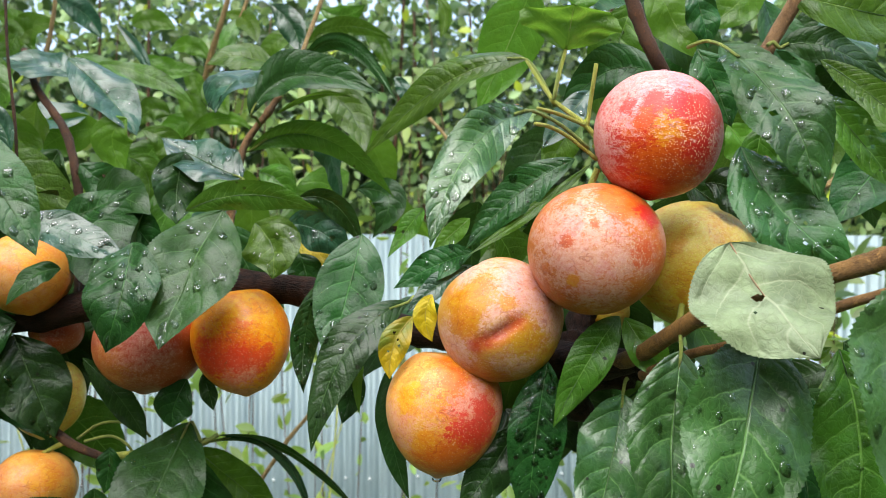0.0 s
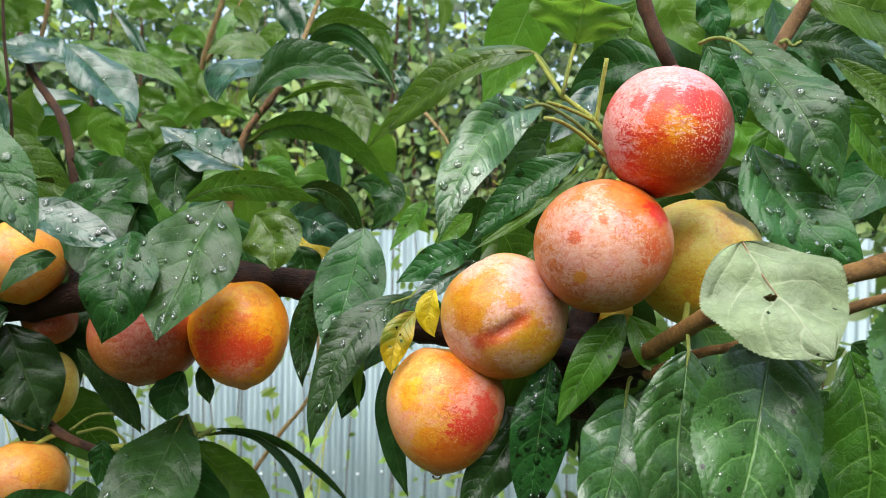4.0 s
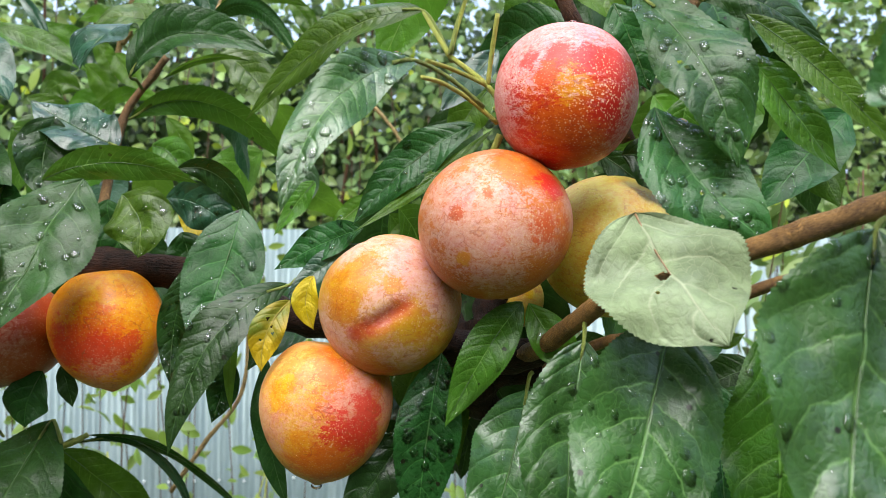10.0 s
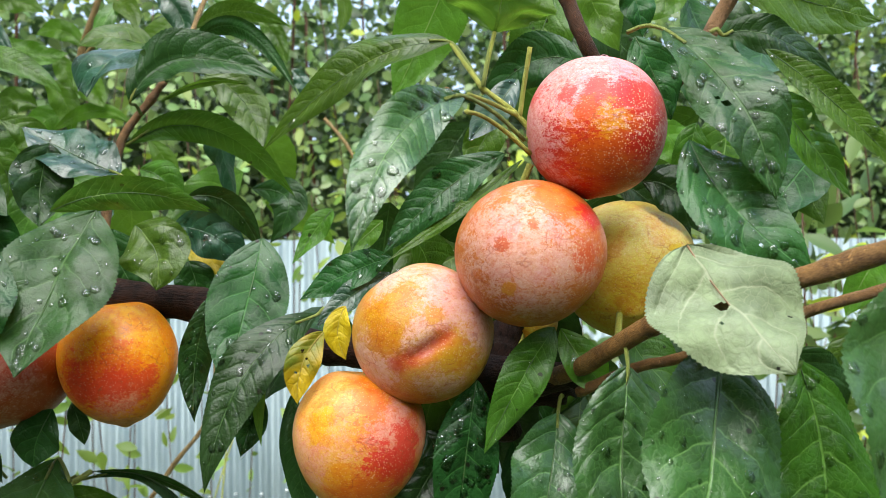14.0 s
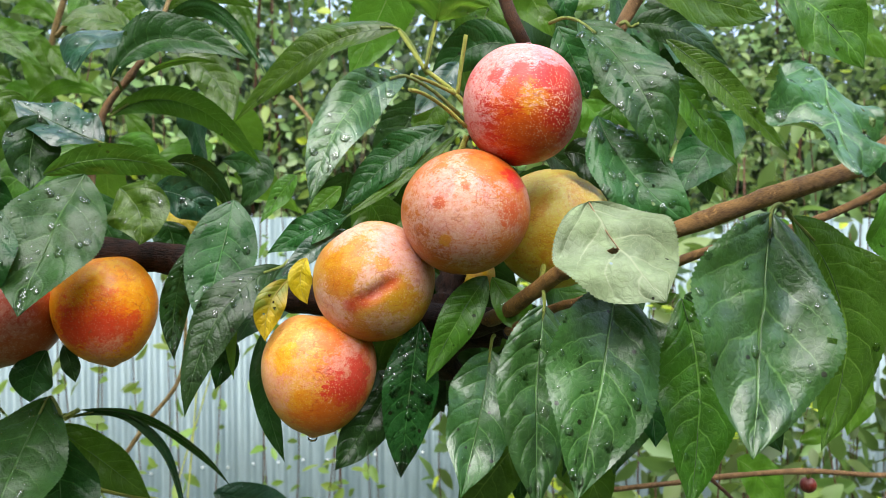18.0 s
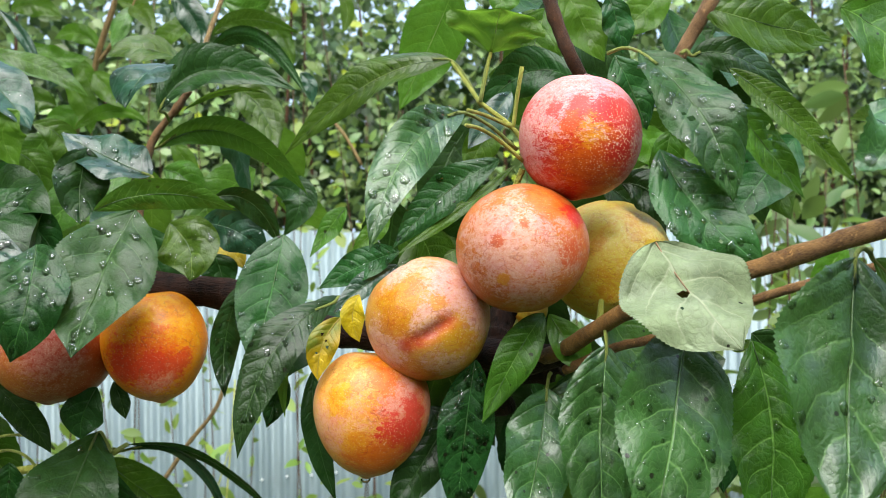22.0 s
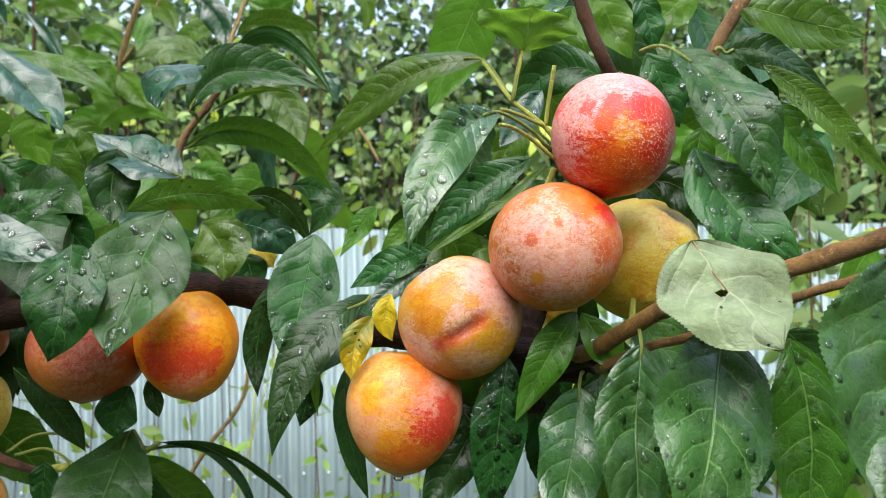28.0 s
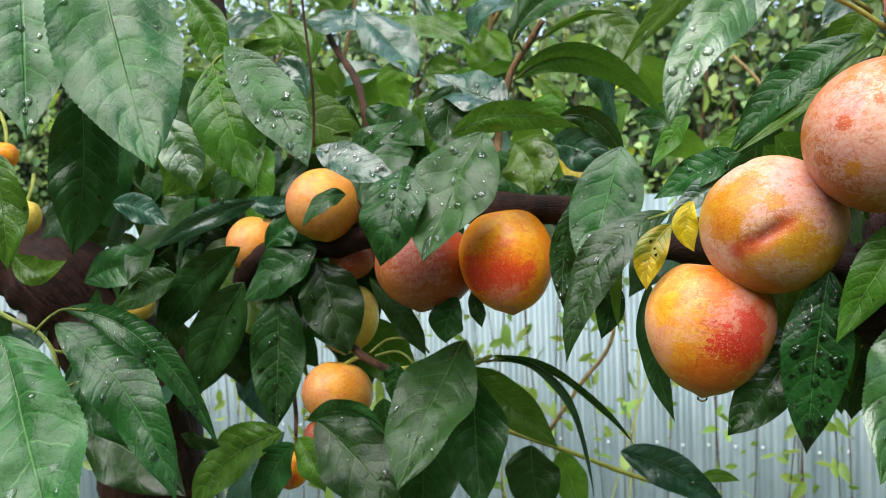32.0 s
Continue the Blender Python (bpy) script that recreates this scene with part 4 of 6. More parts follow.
limb("twig", [(-0.2092, 0.4550, 1.3915), (-0.1924, 0.4500, 1.4017), (-0.1711, 0.4450, 1.4013), (-0.1639, 0.4450, 1.3947)], 0.0009, 0.0007, STALK, TREE, 0.05, 7, 14)
limb("twig", [(-0.2052, 0.4550, 1.3899), (-0.1888, 0.4500, 1.3941), (-0.1771, 0.4450, 1.3908), (-0.1718, 0.4450, 1.3824)], 0.0009, 0.0007, STALK, TREE, 0.05, 7, 14)
limb("twig", [(-0.1893, 0.4500, 1.3825), (-0.1553, 0.4500, 1.3856), (-0.1408, 0.4600, 1.3868), (-0.1333, 0.4700, 1.3899)], 0.0022, 0.0014, SHOOT, TREE, 0.08, 8, 18, 3)
limb("twig", [(-0.1892, 0.5200, 1.3437), (-0.1426, 0.5100, 1.3343), (-0.0988, 0.5100, 1.3230), (-0.0637, 0.5150, 1.3107), (-0.0366, 0.5200, 1.3026)], 0.0018, 0.0013, SHOOT, TREE, 0.08, 8, 28, 6)
limb("twig", [(-0.4182, 0.3400, 1.4390), (-0.3817, 0.3400, 1.4244), (-0.3657, 0.3450, 1.4158), (-0.3535, 0.3450, 1.3999), (-0.3586, 0.3500, 1.3723), (-0.3669, 0.3600, 1.3080)], 0.0014, 0.0011, STALK, TREE, 0.06, 8, 30, 5)
limb("twig", [(-0.3553, 0.3450, 1.4063), (-0.3500, 0.3500, 1.4040), (-0.3467, 0.3550, 1.4043)], 0.0009, 0.0007, STALK, TREE, 0.05, 7, 8)
limb("twig", [(-0.3546, 0.3450, 1.3966), (-0.3610, 0.3400, 1.3988), (-0.3662, 0.3350, 1.3995)], 0.0009, 0.0007, STALK, TREE, 0.05, 7, 8)
limb("twig", [(-0.3584, 0.3500, 1.3823), (-0.3522, 0.3550, 1.3849), (-0.3486, 0.3600, 1.3874)], 0.0009, 0.0007, STALK, TREE, 0.05, 7, 8)
limb("twig", [(-0.3123, 0.5000, 1.4327), (-0.2736, 0.4650, 1.3589), (-0.2467, 0.4250, 1.3443)], 0.0018, 0.0012, BARK_RED, TREE, 0.05, 8, 18, 2)
limb("twig", [(0.2012, 0.5000, 1.3151), (0.2379, 0.4900, 1.3203), (0.2738, 0.4800, 1.3261), (0.3295, 0.4700, 1.3294), (0.3805, 0.4600, 1.3268), (0.4785, 0.4600, 1.3258)], 0.0018, 0.0016, BARK_TAN, TREE, 0.08, 8, 36, 7)
limb("twig", [(0.2576, 0.4800, 1.3289), (0.2819, 0.4800, 1.3064), (0.2983, 0.4800, 1.2822)], 0.0014, 0.001, BARK_RED, TREE, 0.08, 8, 12, 1)

limb("twig", [(-0.2764, 0.8500, 1.6089), (-0.2567, 0.8400, 1.6588), (-0.2439, 0.8300, 1.6975), (-0.2248, 0.8200, 1.7471), (-0.2142, 0.8200, 1.7891)], 0.0034, 0.0026, SHOOT_TAN, TREE, 0.06, 8, 24, 4)
limb("twig", [(-0.2440, 0.8300, 1.6851), (-0.2268, 0.8200, 1.7044), (-0.2066, 0.8100, 1.7343), (-0.1924, 0.8100, 1.7755)], 0.0026, 0.002, SHOOT_TAN, TREE, 0.06, 8, 18, 3)
limb("twig", [(-0.1218, 0.6600, 1.6486), (-0.1151, 0.6700, 1.6750), (-0.1048, 0.6800, 1.7107), (-0.0977, 0.6800, 1.7391)], 0.0022, 0.0016, SHOOT_TAN, TREE, 0.06, 8, 18, 3)
limb("twig", [(-0.0267, 1.5000, 1.7477), (0.0095, 1.5000, 1.7060), (0.0407, 1.5000, 1.6513)], 0.0035, 0.003, SHOOT_TAN, TREE, 0.06, 8, 14, 2)
limb("twig", [(-0.2127, 0.9000, 1.2285), (-0.1766, 0.9000, 1.2824), (-0.1388, 0.9000, 1.3369), (-0.1331, 0.9000, 1.4240)], 0.0026, 0.0018, SHOOT_TAN, TREE, 0.06, 8, 24, 3)
limb("twig", [(-0.4836, 0.7500, 1.5991), (-0.4668, 0.7500, 1.6467), (-0.4503, 0.7500, 1.6935), (-0.4406, 0.7500, 1.7523)], 0.0022, 0.0016, SHOOT_TAN, TREE, 0.06, 8, 18, 3)
limb("twig", [(-0.4119, 0.8000, 1.6599), (-0.3976, 0.8000, 1.7054), (-0.3891, 0.8000, 1.7566), (-0.3834, 0.8000, 1.7964)], 0.0026, 0.002, SHOOT_TAN, TREE, 0.06, 8, 18, 3)
limb("twig", [(0.2984, 0.6200, 1.5479), (0.3095, 0.6200, 1.5620), (0.3066, 0.6200, 1.5901)], 0.0022, 0.002, SHOOT_TAN, TREE, 0.06, 8, 12, 1)

limb("branch", [(0.0805, 0.4300, 1.4742), (0.0708, 0.4150, 1.4542), (0.0656, 0.4100, 1.4370), (0.0726, 0.4250, 1.4129)], 0.0075, 0.009, BARK_DARK, TREE, 0.25, 12, 26, 5)
limb("branch", [(0.0557, 0.4250, 1.4550), (0.0681, 0.4100, 1.4399), (0.0851, 0.4050, 1.4343), (0.0974, 0.4000, 1.4406)], 0.006, 0.0075, BARK_DARK, TREE, 0.25, 12, 22, 5)

# ---- plums ----
def seen(x, z):
    """A direction on the side of a plum that faces the open garden."""
    return (x, -math.sqrt(max(0.0, 1 - x * x - z * z)), z)


SKIN_RED = plum_material("plum_skin_red", (0.7, 0.035, 0.02),
    [(seen(-0.1, -0.45), 0.7, (0.82, 0.16, 0.012)), (seen(-0.15, 0.02), 0.34, (0.9, 0.42, 0.015)), (seen(-0.6, 0.05), 0.25, (0.84, 0.16, 0.015)), (seen(0.45, -0.45), 0.45, (0.68, 0.02, 0.015)), (seen(0.15, -0.78), 0.4, (0.78, 0.14, 0.02))],
    [(seen(-0.15, 0.88), 1.15, 1.0), (seen(0.3, 0.72), 0.9, 1.0), (seen(-0.55, 0.6), 0.8, 1.0), (seen(-0.97, -0.1), 0.7, 0.9), (seen(0.92, -0.1), 0.65, 0.9), (seen(-0.6, -0.75), 0.35, 0.6), (seen(0.7, -0.6), 0.5, 0.7)],
    [(seen(-0.3, 0.34), 0.3, (0.76, 0.05, 0.04)), (seen(0.1, 0.33), 0.3, (0.78, 0.035, 0.045)), (seen(0.45, 0.32), 0.34, (0.76, 0.05, 0.04)), (seen(0.78, 0.22), 0.3, (0.8, 0.08, 0.02)), (seen(0.5, 0.78), 0.12, (0.72, 0.08, 0.09)), (seen(-0.62, 0.3), 0.2, (0.72, 0.07, 0.06)), (seen(-0.45, 0.1), 0.24, (0.82, 0.12, 0.015))],
    (0.88, 0.52, 0.56), [(seen(0.45, -0.2), 0.85, 1.0), (seen(0.1, -0.45), 0.6, 0.7), (seen(0.85, -0.1), 0.5, 1.0), (seen(-0.8, 0.0), 0.4, 0.7)], smear=0.75)
SKIN_PINK = plum_material("plum_skin_bloom", (0.78, 0.28, 0.05),
    [(seen(0.2, 0.72), 0.5, (0.86, 0.22, 0.015)), (seen(0.75, -0.2), 0.5, (0.84, 0.25, 0.02)), (seen(0.1, -0.85), 0.5, (0.74, 0.3, 0.05)), (seen(-0.65, -0.4), 0.4, (0.74, 0.28, 0.06))],
    [(seen(-0.4, 0.05), 1.15, 1.0), (seen(0.35, -0.1), 0.5, 0.8), (seen(0.9, 0.15), 0.4, 0.85), (seen(0.0, -0.6), 0.7, 0.75), (seen(0.6, -0.35), 0.4, 0.7)],
    [(seen(0.2, 0.66), 0.42, (0.84, 0.25, 0.02)), (seen(0.62, 0.5), 0.26, (0.82, 0.025, 0.025)), (seen(0.5, -0.02), 0.26, (0.82, 0.17, 0.03)), (seen(0.55, -0.55), 0.34, (0.82, 0.3, 0.03)), (seen(-0.55, 0.1), 0.12, (0.72, 0.16, 0.05)), (seen(-0.2, 0.35), 0.1, (0.78, 0.22, 0.06)), (seen(-0.45, -0.45), 0.11, (0.82, 0.4, 0.03)), (seen(0.8, -0.2), 0.2, (0.8, 0.2, 0.03))],
    (0.94, 0.64, 0.6), [(seen(0.4, -0.2), 0.9, 0.85), (seen(-0.5, 0.2), 0.7, 0.6)], tone=(0.67, 0.57, 0.48))
SKIN_TAN = plum_material("plum_skin_tan", (0.8, 0.46, 0.1),
    [(seen(-0.6, 0.25), 0.5, (0.76, 0.42, 0.008)), (seen(0.35, -0.3), 0.45, (0.78, 0.5, 0.02)), (seen(0.75, -0.45), 0.5, (0.68, 0.46, 0.03)), (seen(-0.1, -0.85), 0.4, (0.78, 0.36, 0.03))],
    [(seen(0.25, 0.6), 0.85, 1.0), (seen(0.8, 0.1), 0.65, 0.9), (seen(-0.75, -0.4), 0.6, 0.9), (seen(-0.45, 0.8), 0.5, 0.95), (seen(-0.15, 0.1), 0.4, 0.8), (seen(0.2, -0.6), 0.5, 0.7)],
    [(seen(-0.55, 0.3), 0.42, (0.74, 0.42, 0.008)), (seen(-0.3, 0.62), 0.3, (0.8, 0.4, 0.03)), (seen(0.32, -0.2), 0.36, (0.78, 0.48, 0.02)), (seen(-0.62, -0.05), 0.3, (0.78, 0.36, 0.02)), (seen(0.05, 0.35), 0.2, (0.8, 0.42, 0.04)), (seen(0.7, -0.6), 0.34, (0.68, 0.45, 0.03)), (seen(-0.2, -0.85), 0.3, (0.76, 0.34, 0.03))],
    (0.95, 0.68, 0.66), [(seen(0.3, 0.2), 0.9, 0.6)], (seen(-0.06, -0.12), (0.85, 0, 0.53), (0.66, 0.07, 0.025)), tone=(0.66, 0.56, 0.46))
SKIN_BLUSH = plum_material("plum_skin_blush", (0.86, 0.5, 0.09),
    [(seen(-0.3, 0.7), 0.6, (0.88, 0.56, 0.14)), (seen(0.15, 0.85), 0.45, (0.86, 0.34, 0.02)), (seen(-0.1, -0.6), 0.6, (0.84, 0.3, 0.015)), (seen(0.55, 0.1), 0.75, (0.84, 0.2, 0.06)), (seen(0.5, -0.4), 0.5, (0.8, 0.08, 0.02))],
    [(seen(0.45, 0.3), 0.6, 0.95), (seen(0.95, 0.1), 0.45, 0.9), (seen(-0.8, -0.1), 0.6, 0.75), (seen(-0.3, 0.15), 0.5, 0.55), (seen(0.75, -0.6), 0.3, 0.7)],
    [(seen(0.42, -0.22), 0.5, (0.84, 0.045, 0.025)), (seen(0.66, 0.1), 0.34, (0.82, 0.07, 0.04)), (seen(0.3, -0.55), 0.4, (0.82, 0.09, 0.02)), (seen(-0.6, 0.35), 0.26, (0.88, 0.5, 0.01)), (seen(-0.42, 0.5), 0.18, (0.88, 0.5, 0.01)), (seen(0.15, 0.62), 0.32, (0.86, 0.25, 0.02)), (seen(0.1, -0.72), 0.5, (0.84, 0.24, 0.015)), (seen(-0.35, -0.3), 0.3, (0.86, 0.42, 0.02))],
    (0.92, 0.52, 0.4), [(seen(0.3, -0.2), 0.7, 0.6)], tone=(0.74, 0.64, 0.54))
SKIN_ORANGE = plum_material("plum_skin_orange", (0.92, 0.38, 0.008),
    [(seen(0.4, 0.6), 0.7, (0.92, 0.46, 0.01)), (seen(0.0, -0.2), 0.75, (0.9, 0.2, 0.012)), (seen(-0.4, -0.3), 0.6, (0.86, 0.1, 0.015)), (seen(0.3, -0.45), 0.55, (0.84, 0.11, 0.02)), (seen(0.1, -0.95), 0.35, (0.74, 0.3, 0.06))],
    [(seen(0.15, -0.6), 0.5, 0.75), (seen(0.5, -0.3), 0.3, 0.55), (seen(-0.2, 0.95), 0.3, 0.5), (seen(0.0, -0.9), 0.45, 0.7), (seen(0.95, -0.3), 0.3, 0.6)],
    [(seen(-0.4, -0.35), 0.42, (0.84, 0.06, 0.015)), (seen(0.1, -0.25), 0.36, (0.82, 0.07, 0.02)), (seen(0.6, -0.2), 0.3, (0.84, 0.1, 0.02))],
    (0.88, 0.42, 0.28), [(seen(0.3, 0.2), 0.8, 0.3)], tone=(0.96, 0.88, 0.8))
SKIN_BROWN = plum_material("plum_skin_red_brown", (0.5, 0.11, 0.035), [(seen(-0.5, -0.4), 0.6, (0.56, 0.22, 0.04)), (seen(0.3, 0.2), 0.6, (0.5, 0.07, 0.03))], [(seen(0.2, 0.1), 0.8, 0.7), (seen(-0.6, 0.3), 0.5, 0.6), (seen(0.1, -0.7), 0.6, 0.6)], (), (0.66, 0.32, 0.24), tone=(0.8, 0.76, 0.72))
SKIN_GOLD = plum_material("plum_skin_gold", (0.76, 0.6, 0.12), [(seen(0.3, 0.1), 0.5, (0.8, 0.63, 0.14)), (seen(-0.3, -0.3), 0.4, (0.74, 0.54, 0.06)), (seen(0.7, 0.3), 0.4, (0.66, 0.57, 0.13))], [(seen(0.2, 0.4), 0.7, 0.6), (seen(0.5, -0.5), 0.5, 0.5)], [(seen(0.4, 0.2), 0.24, (0.74, 0.5, 0.01)), (seen(0.3, -0.5), 0.26, (0.72, 0.48, 0.012))], (0.84, 0.72, 0.32), tone=(0.92, 0.92, 0.72))
SKIN_APRICOT = plum_material("plum_skin_apricot", (0.84, 0.5, 0.09), [(seen(-0.85, 0.2), 0.7, (0.72, 0.28, 0.09)), (seen(0.5, 0.4), 0.5, (0.86, 0.5, 0.02)), (seen(0.1, -0.7), 0.5, (0.84, 0.42, 0.05))], [(seen(-0.1, 0.2), 0.9, 0.7), (seen(-0.6, 0.3), 0.5, 0.6), (seen(0.4, -0.5), 0.6, 0.6)], [(seen(0.45, 0.35), 0.3, (0.86, 0.46, 0.015))], (0.84, 0.52, 0.26), tone=(0.72, 0.6, 0.5))
SKIN_DARK = plum_material("plum_skin_dark", (0.12, 0.02, 0.02), [(seen(0.3, 0.2), 0.6, (0.16, 0.03, 0.02))], [(seen(-0.3, 0.4), 0.6, 0.35)], (), (0.4, 0.22, 0.2))
plum((0.0938, 0.3480, 1.5500), 0.0276, 1.03, SKIN_RED, "deep red plum with whitish bloom and orange patch", 0.3, (0.15, 0.1, 1), (0.0670, 0.3520, 1.5446), 3)
plum((0.0672, 0.3500, 1.5000), 0.0301, 0.96, SKIN_PINK, "orange-pink plum covered in dusty bloom", 2.0, (-0.2, 0.4, 1), (0.0702, 0.3600, 1.5364), 0, nib=False)
plum((0.0267, 0.3710, 1.4673), 0.0293, 1.0, SKIN_TAN, "yellow-tan plum with a red creased dent", -1.2, (-0.5, 0.2, 0.8), (0.0433, 0.4050, 1.4530), 0, dent=((-0.06, -1, -0.12), (0.85, 0, 0.53), 0.085), nib=False)
plum((0.0002, 0.3780, 1.4228), 0.0275, 1.09, SKIN_BLUSH, "yellow plum with a red blush, wet, drop below", 0.6, (0.1, 0.1, 1), (0.0116, 0.4100, 1.4532), 10, taper=0.12)
plum((-0.1092, 0.4320, 1.4506), 0.0266, 1.11, SKIN_ORANGE, "bright orange plum with red lower half", 0.2, (-0.12, 0.1, 1), (-0.1059, 0.4370, 1.4828), 6, taper=0.08)
plum((0.1232, 0.3920, 1.4927), 0.0315, 1.0, SKIN_GOLD, "greenish-yellow plum behind the cluster", 0.5, (0.2, 0.8, 0.6), (0.1047, 0.3550, 1.4614), 4)
plum((-0.1607, 0.4360, 1.4479), 0.0298, 0.88, SKIN_BROWN, "dull red-brown plum half hidden by leaves", 1.0, (0.1, 0.1, 1), (-0.1479, 0.4450, 1.4891), 5)
plum((-0.2355, 0.4500, 1.4865), 0.0246, 0.95, SKIN_APRICOT, "orange-yellow plum under a drooping leaf", 0.3, (-0.2, 0.2, 1), (-0.2276, 0.4600, 1.4578), 5)
plum((-0.3240, 0.5000, 1.4601), 0.0220, 1.0, SKIN_APRICOT, "apricot-coloured plum deep among leaves", 0.3, (0, 0.2, 1), (-0.2882, 0.4800, 1.4580), 3)
plum((-0.2394, 0.4820, 1.4104), 0.0215, 1.12, SKIN_GOLD, "yellow plum with a greenish cast", 0.3, (0.05, 0.2, 1), (-0.2380, 0.4700, 1.4464), 3)
plum((-0.2318, 0.4520, 1.3657), 0.0230, 0.9, SKIN_APRICOT, "plain yellow-orange plum on a short spur", 0.3, (0.1, 0.2, 1), (-0.2153, 0.4550, 1.3895), 4)
plum((-0.2323, 0.4780, 1.4513), 0.0155, 0.95, SKIN_BROWN, "small brownish plum under the branch", 0.3, (0.1, 0.2, 1), (-0.2245, 0.4620, 1.4614), 2)
plum((-0.4570, 0.5200, 1.4124), 0.0137, 0.95, SKIN_GOLD, "small yellow plum beside the trunk", 0.3, (0.1, 0.2, 1), (-0.4652, 0.5300, 1.4327), 0)
plum((-0.4915, 0.4300, 1.5318), 0.0097, 1.0, SKIN_ORANGE, "orange plum showing between leaves", 0.3, (0.1, 0.2, 1), (-0.5188, 0.4500, 1.5672), 0)
plum((-0.4871, 0.4400, 1.4861), 0.0125, 1.1, SKIN_GOLD, "yellow plum shaded by leaves", 0.3, (0.1, 0.2, 1), (-0.5213, 0.4800, 1.5211), 0)
plum((-0.2676, 0.4500, 1.3138), 0.0119, 1.1, SKIN_ORANGE, "orange plum under a rosette of leaves", 0.3, (0.1, 0.2, 1), (-0.2508, 0.4300, 1.3420), 0)
plum((-0.2499, 0.4550, 1.3363), 0.0090, 1.0, SKIN_BROWN, "small red-brown plum under the rosette", 0.3, (0.1, 0.2, 1), (-0.2557, 0.4500, 1.3483), 0)
plum((0.0516, 0.4400, 1.4189), 0.0190, 1.05, SKIN_GOLD, "yellow plum behind hanging leaves", 0.3, (0.1, 0.2, 1), (0.0590, 0.4100, 1.4432), 0)
plum((0.0856, 0.4300, 1.4667), 0.0150, 1.0, SKIN_GOLD, "yellow plum behind the cluster at the spur", 0.3, (0.1, 0.2, 1), (0.0730, 0.4050, 1.4449), 0)
plum((0.3486, 0.5000, 1.3098), 0.0058, 1.0, SKIN_DARK, "small dark red plum on a thin twig", 0.3, (0.1, 0.2, 1), (0.3303, 0.4700, 1.3290), 0)


# ---- leaves of the plum tree ----
# twig leaves above the branch
leaf((-0.1043, 0.4500, 1.5998), (-0.1158, 0.4350, 1.5903), (-0.1215, 0.4250, 1.5726), 0.0400, mat=BLUE, twist=38, drops=6)
leaf((-0.1137, 0.4700, 1.5790), (-0.0864, 0.4700, 1.6027), (-0.0361, 0.4600, 1.5895), 0.0281, mat=DARK, twist=-12, fold=38, drops=6, stalk=(-0.1104, 0.4800, 1.5745))
leaf((-0.1169, 0.5500, 1.6262), (-0.1414, 0.5500, 1.6331), (-0.1636, 0.5500, 1.6273), 0.0264, mat=MID, twist=30)
leaf((-0.1083, 0.6000, 1.6379), (-0.0709, 0.5800, 1.6503), (-0.0309, 0.5500, 1.5991), 0.0135, mat=DARK, twist=30)
leaf((-0.1100, 0.6500, 1.6681), (-0.0815, 0.6500, 1.6824), (-0.0416, 0.6500, 1.6719), 0.0169, mat=MID, twist=30)
leaf((-0.0914, 0.5700, 1.6161), (-0.0673, 0.5700, 1.5996), (-0.0545, 0.5600, 1.5673), 0.0280, mat=MID, twist=-10)
leaf((-0.1059, 0.5000, 1.5842), (-0.0808, 0.5000, 1.5966), (-0.0564, 0.5000, 1.5954), 0.0052, mat=MID, twist=60)
leaf((-0.1199, 0.4900, 1.5602), (-0.0760, 0.5000, 1.5701), (-0.0321, 0.5200, 1.5337), 0.0192, mat=MID, twist=28, stalk=(-0.1247, 0.4900, 1.5582))
leaf((-0.1176, 0.4650, 1.5414), (-0.1422, 0.4750, 1.5524), (-0.1717, 0.4850, 1.5676), 0.0352, mat=BLUE, twist=36, drops=34, stalk=(-0.1145, 0.4600, 1.5337))
leaf((-0.1544, 0.4750, 1.5581), (-0.1562, 0.4670, 1.5373), (-0.1543, 0.4600, 1.5141), 0.0301, mat=DARK, twist=-25, drops=26)
leaf((-0.1362, 0.4200, 1.5199), (-0.1020, 0.4200, 1.5287), (-0.0674, 0.4300, 1.5202), 0.0177, mat=MID, twist=30, fold=4)
leaf((-0.0803, 0.4400, 1.5279), (-0.0601, 0.4450, 1.5245), (-0.0454, 0.4500, 1.4996), 0.0143, mat=DARK, twist=25, drops=14)
leaf((-0.0896, 0.4550, 1.5147), (-0.0692, 0.4500, 1.5098), (-0.0545, 0.4550, 1.4955), 0.0242, mat=BLUE, twist=10, drops=10)
leaf((-0.1140, 0.4120, 1.5201), (-0.1244, 0.3900, 1.4880), (-0.1308, 0.3650, 1.4536), 0.0481, mat=SOFT, fold=10, drops=30, wave=0.1, turn=10)
leaf((-0.1563, 0.4000, 1.5033), (-0.1530, 0.3780, 1.4787), (-0.1593, 0.3750, 1.4510), 0.0354, mat=DARK, fold=12, drops=32, wave=0.1)
leaf((-0.0994, 0.4200, 1.5138), (-0.0883, 0.4110, 1.5008), (-0.0871, 0.4050, 1.4846), 0.0317, mat=MID, fold=14, drops=10)
leaf((-0.0895, 0.4750, 1.5136), (-0.0763, 0.4700, 1.5017), (-0.0673, 0.4650, 1.4887), 0.0174, mat=YELLOW)
leaf((-0.1170, 0.4500, 1.5131), (-0.1142, 0.4500, 1.4977), (-0.1055, 0.4500, 1.4822), 0.0289, mat=DARK)
leaf((-0.0828, 0.4600, 1.4973), (-0.0798, 0.4600, 1.4877), (-0.0769, 0.4600, 1.4750), 0.0198, mat=DARK)
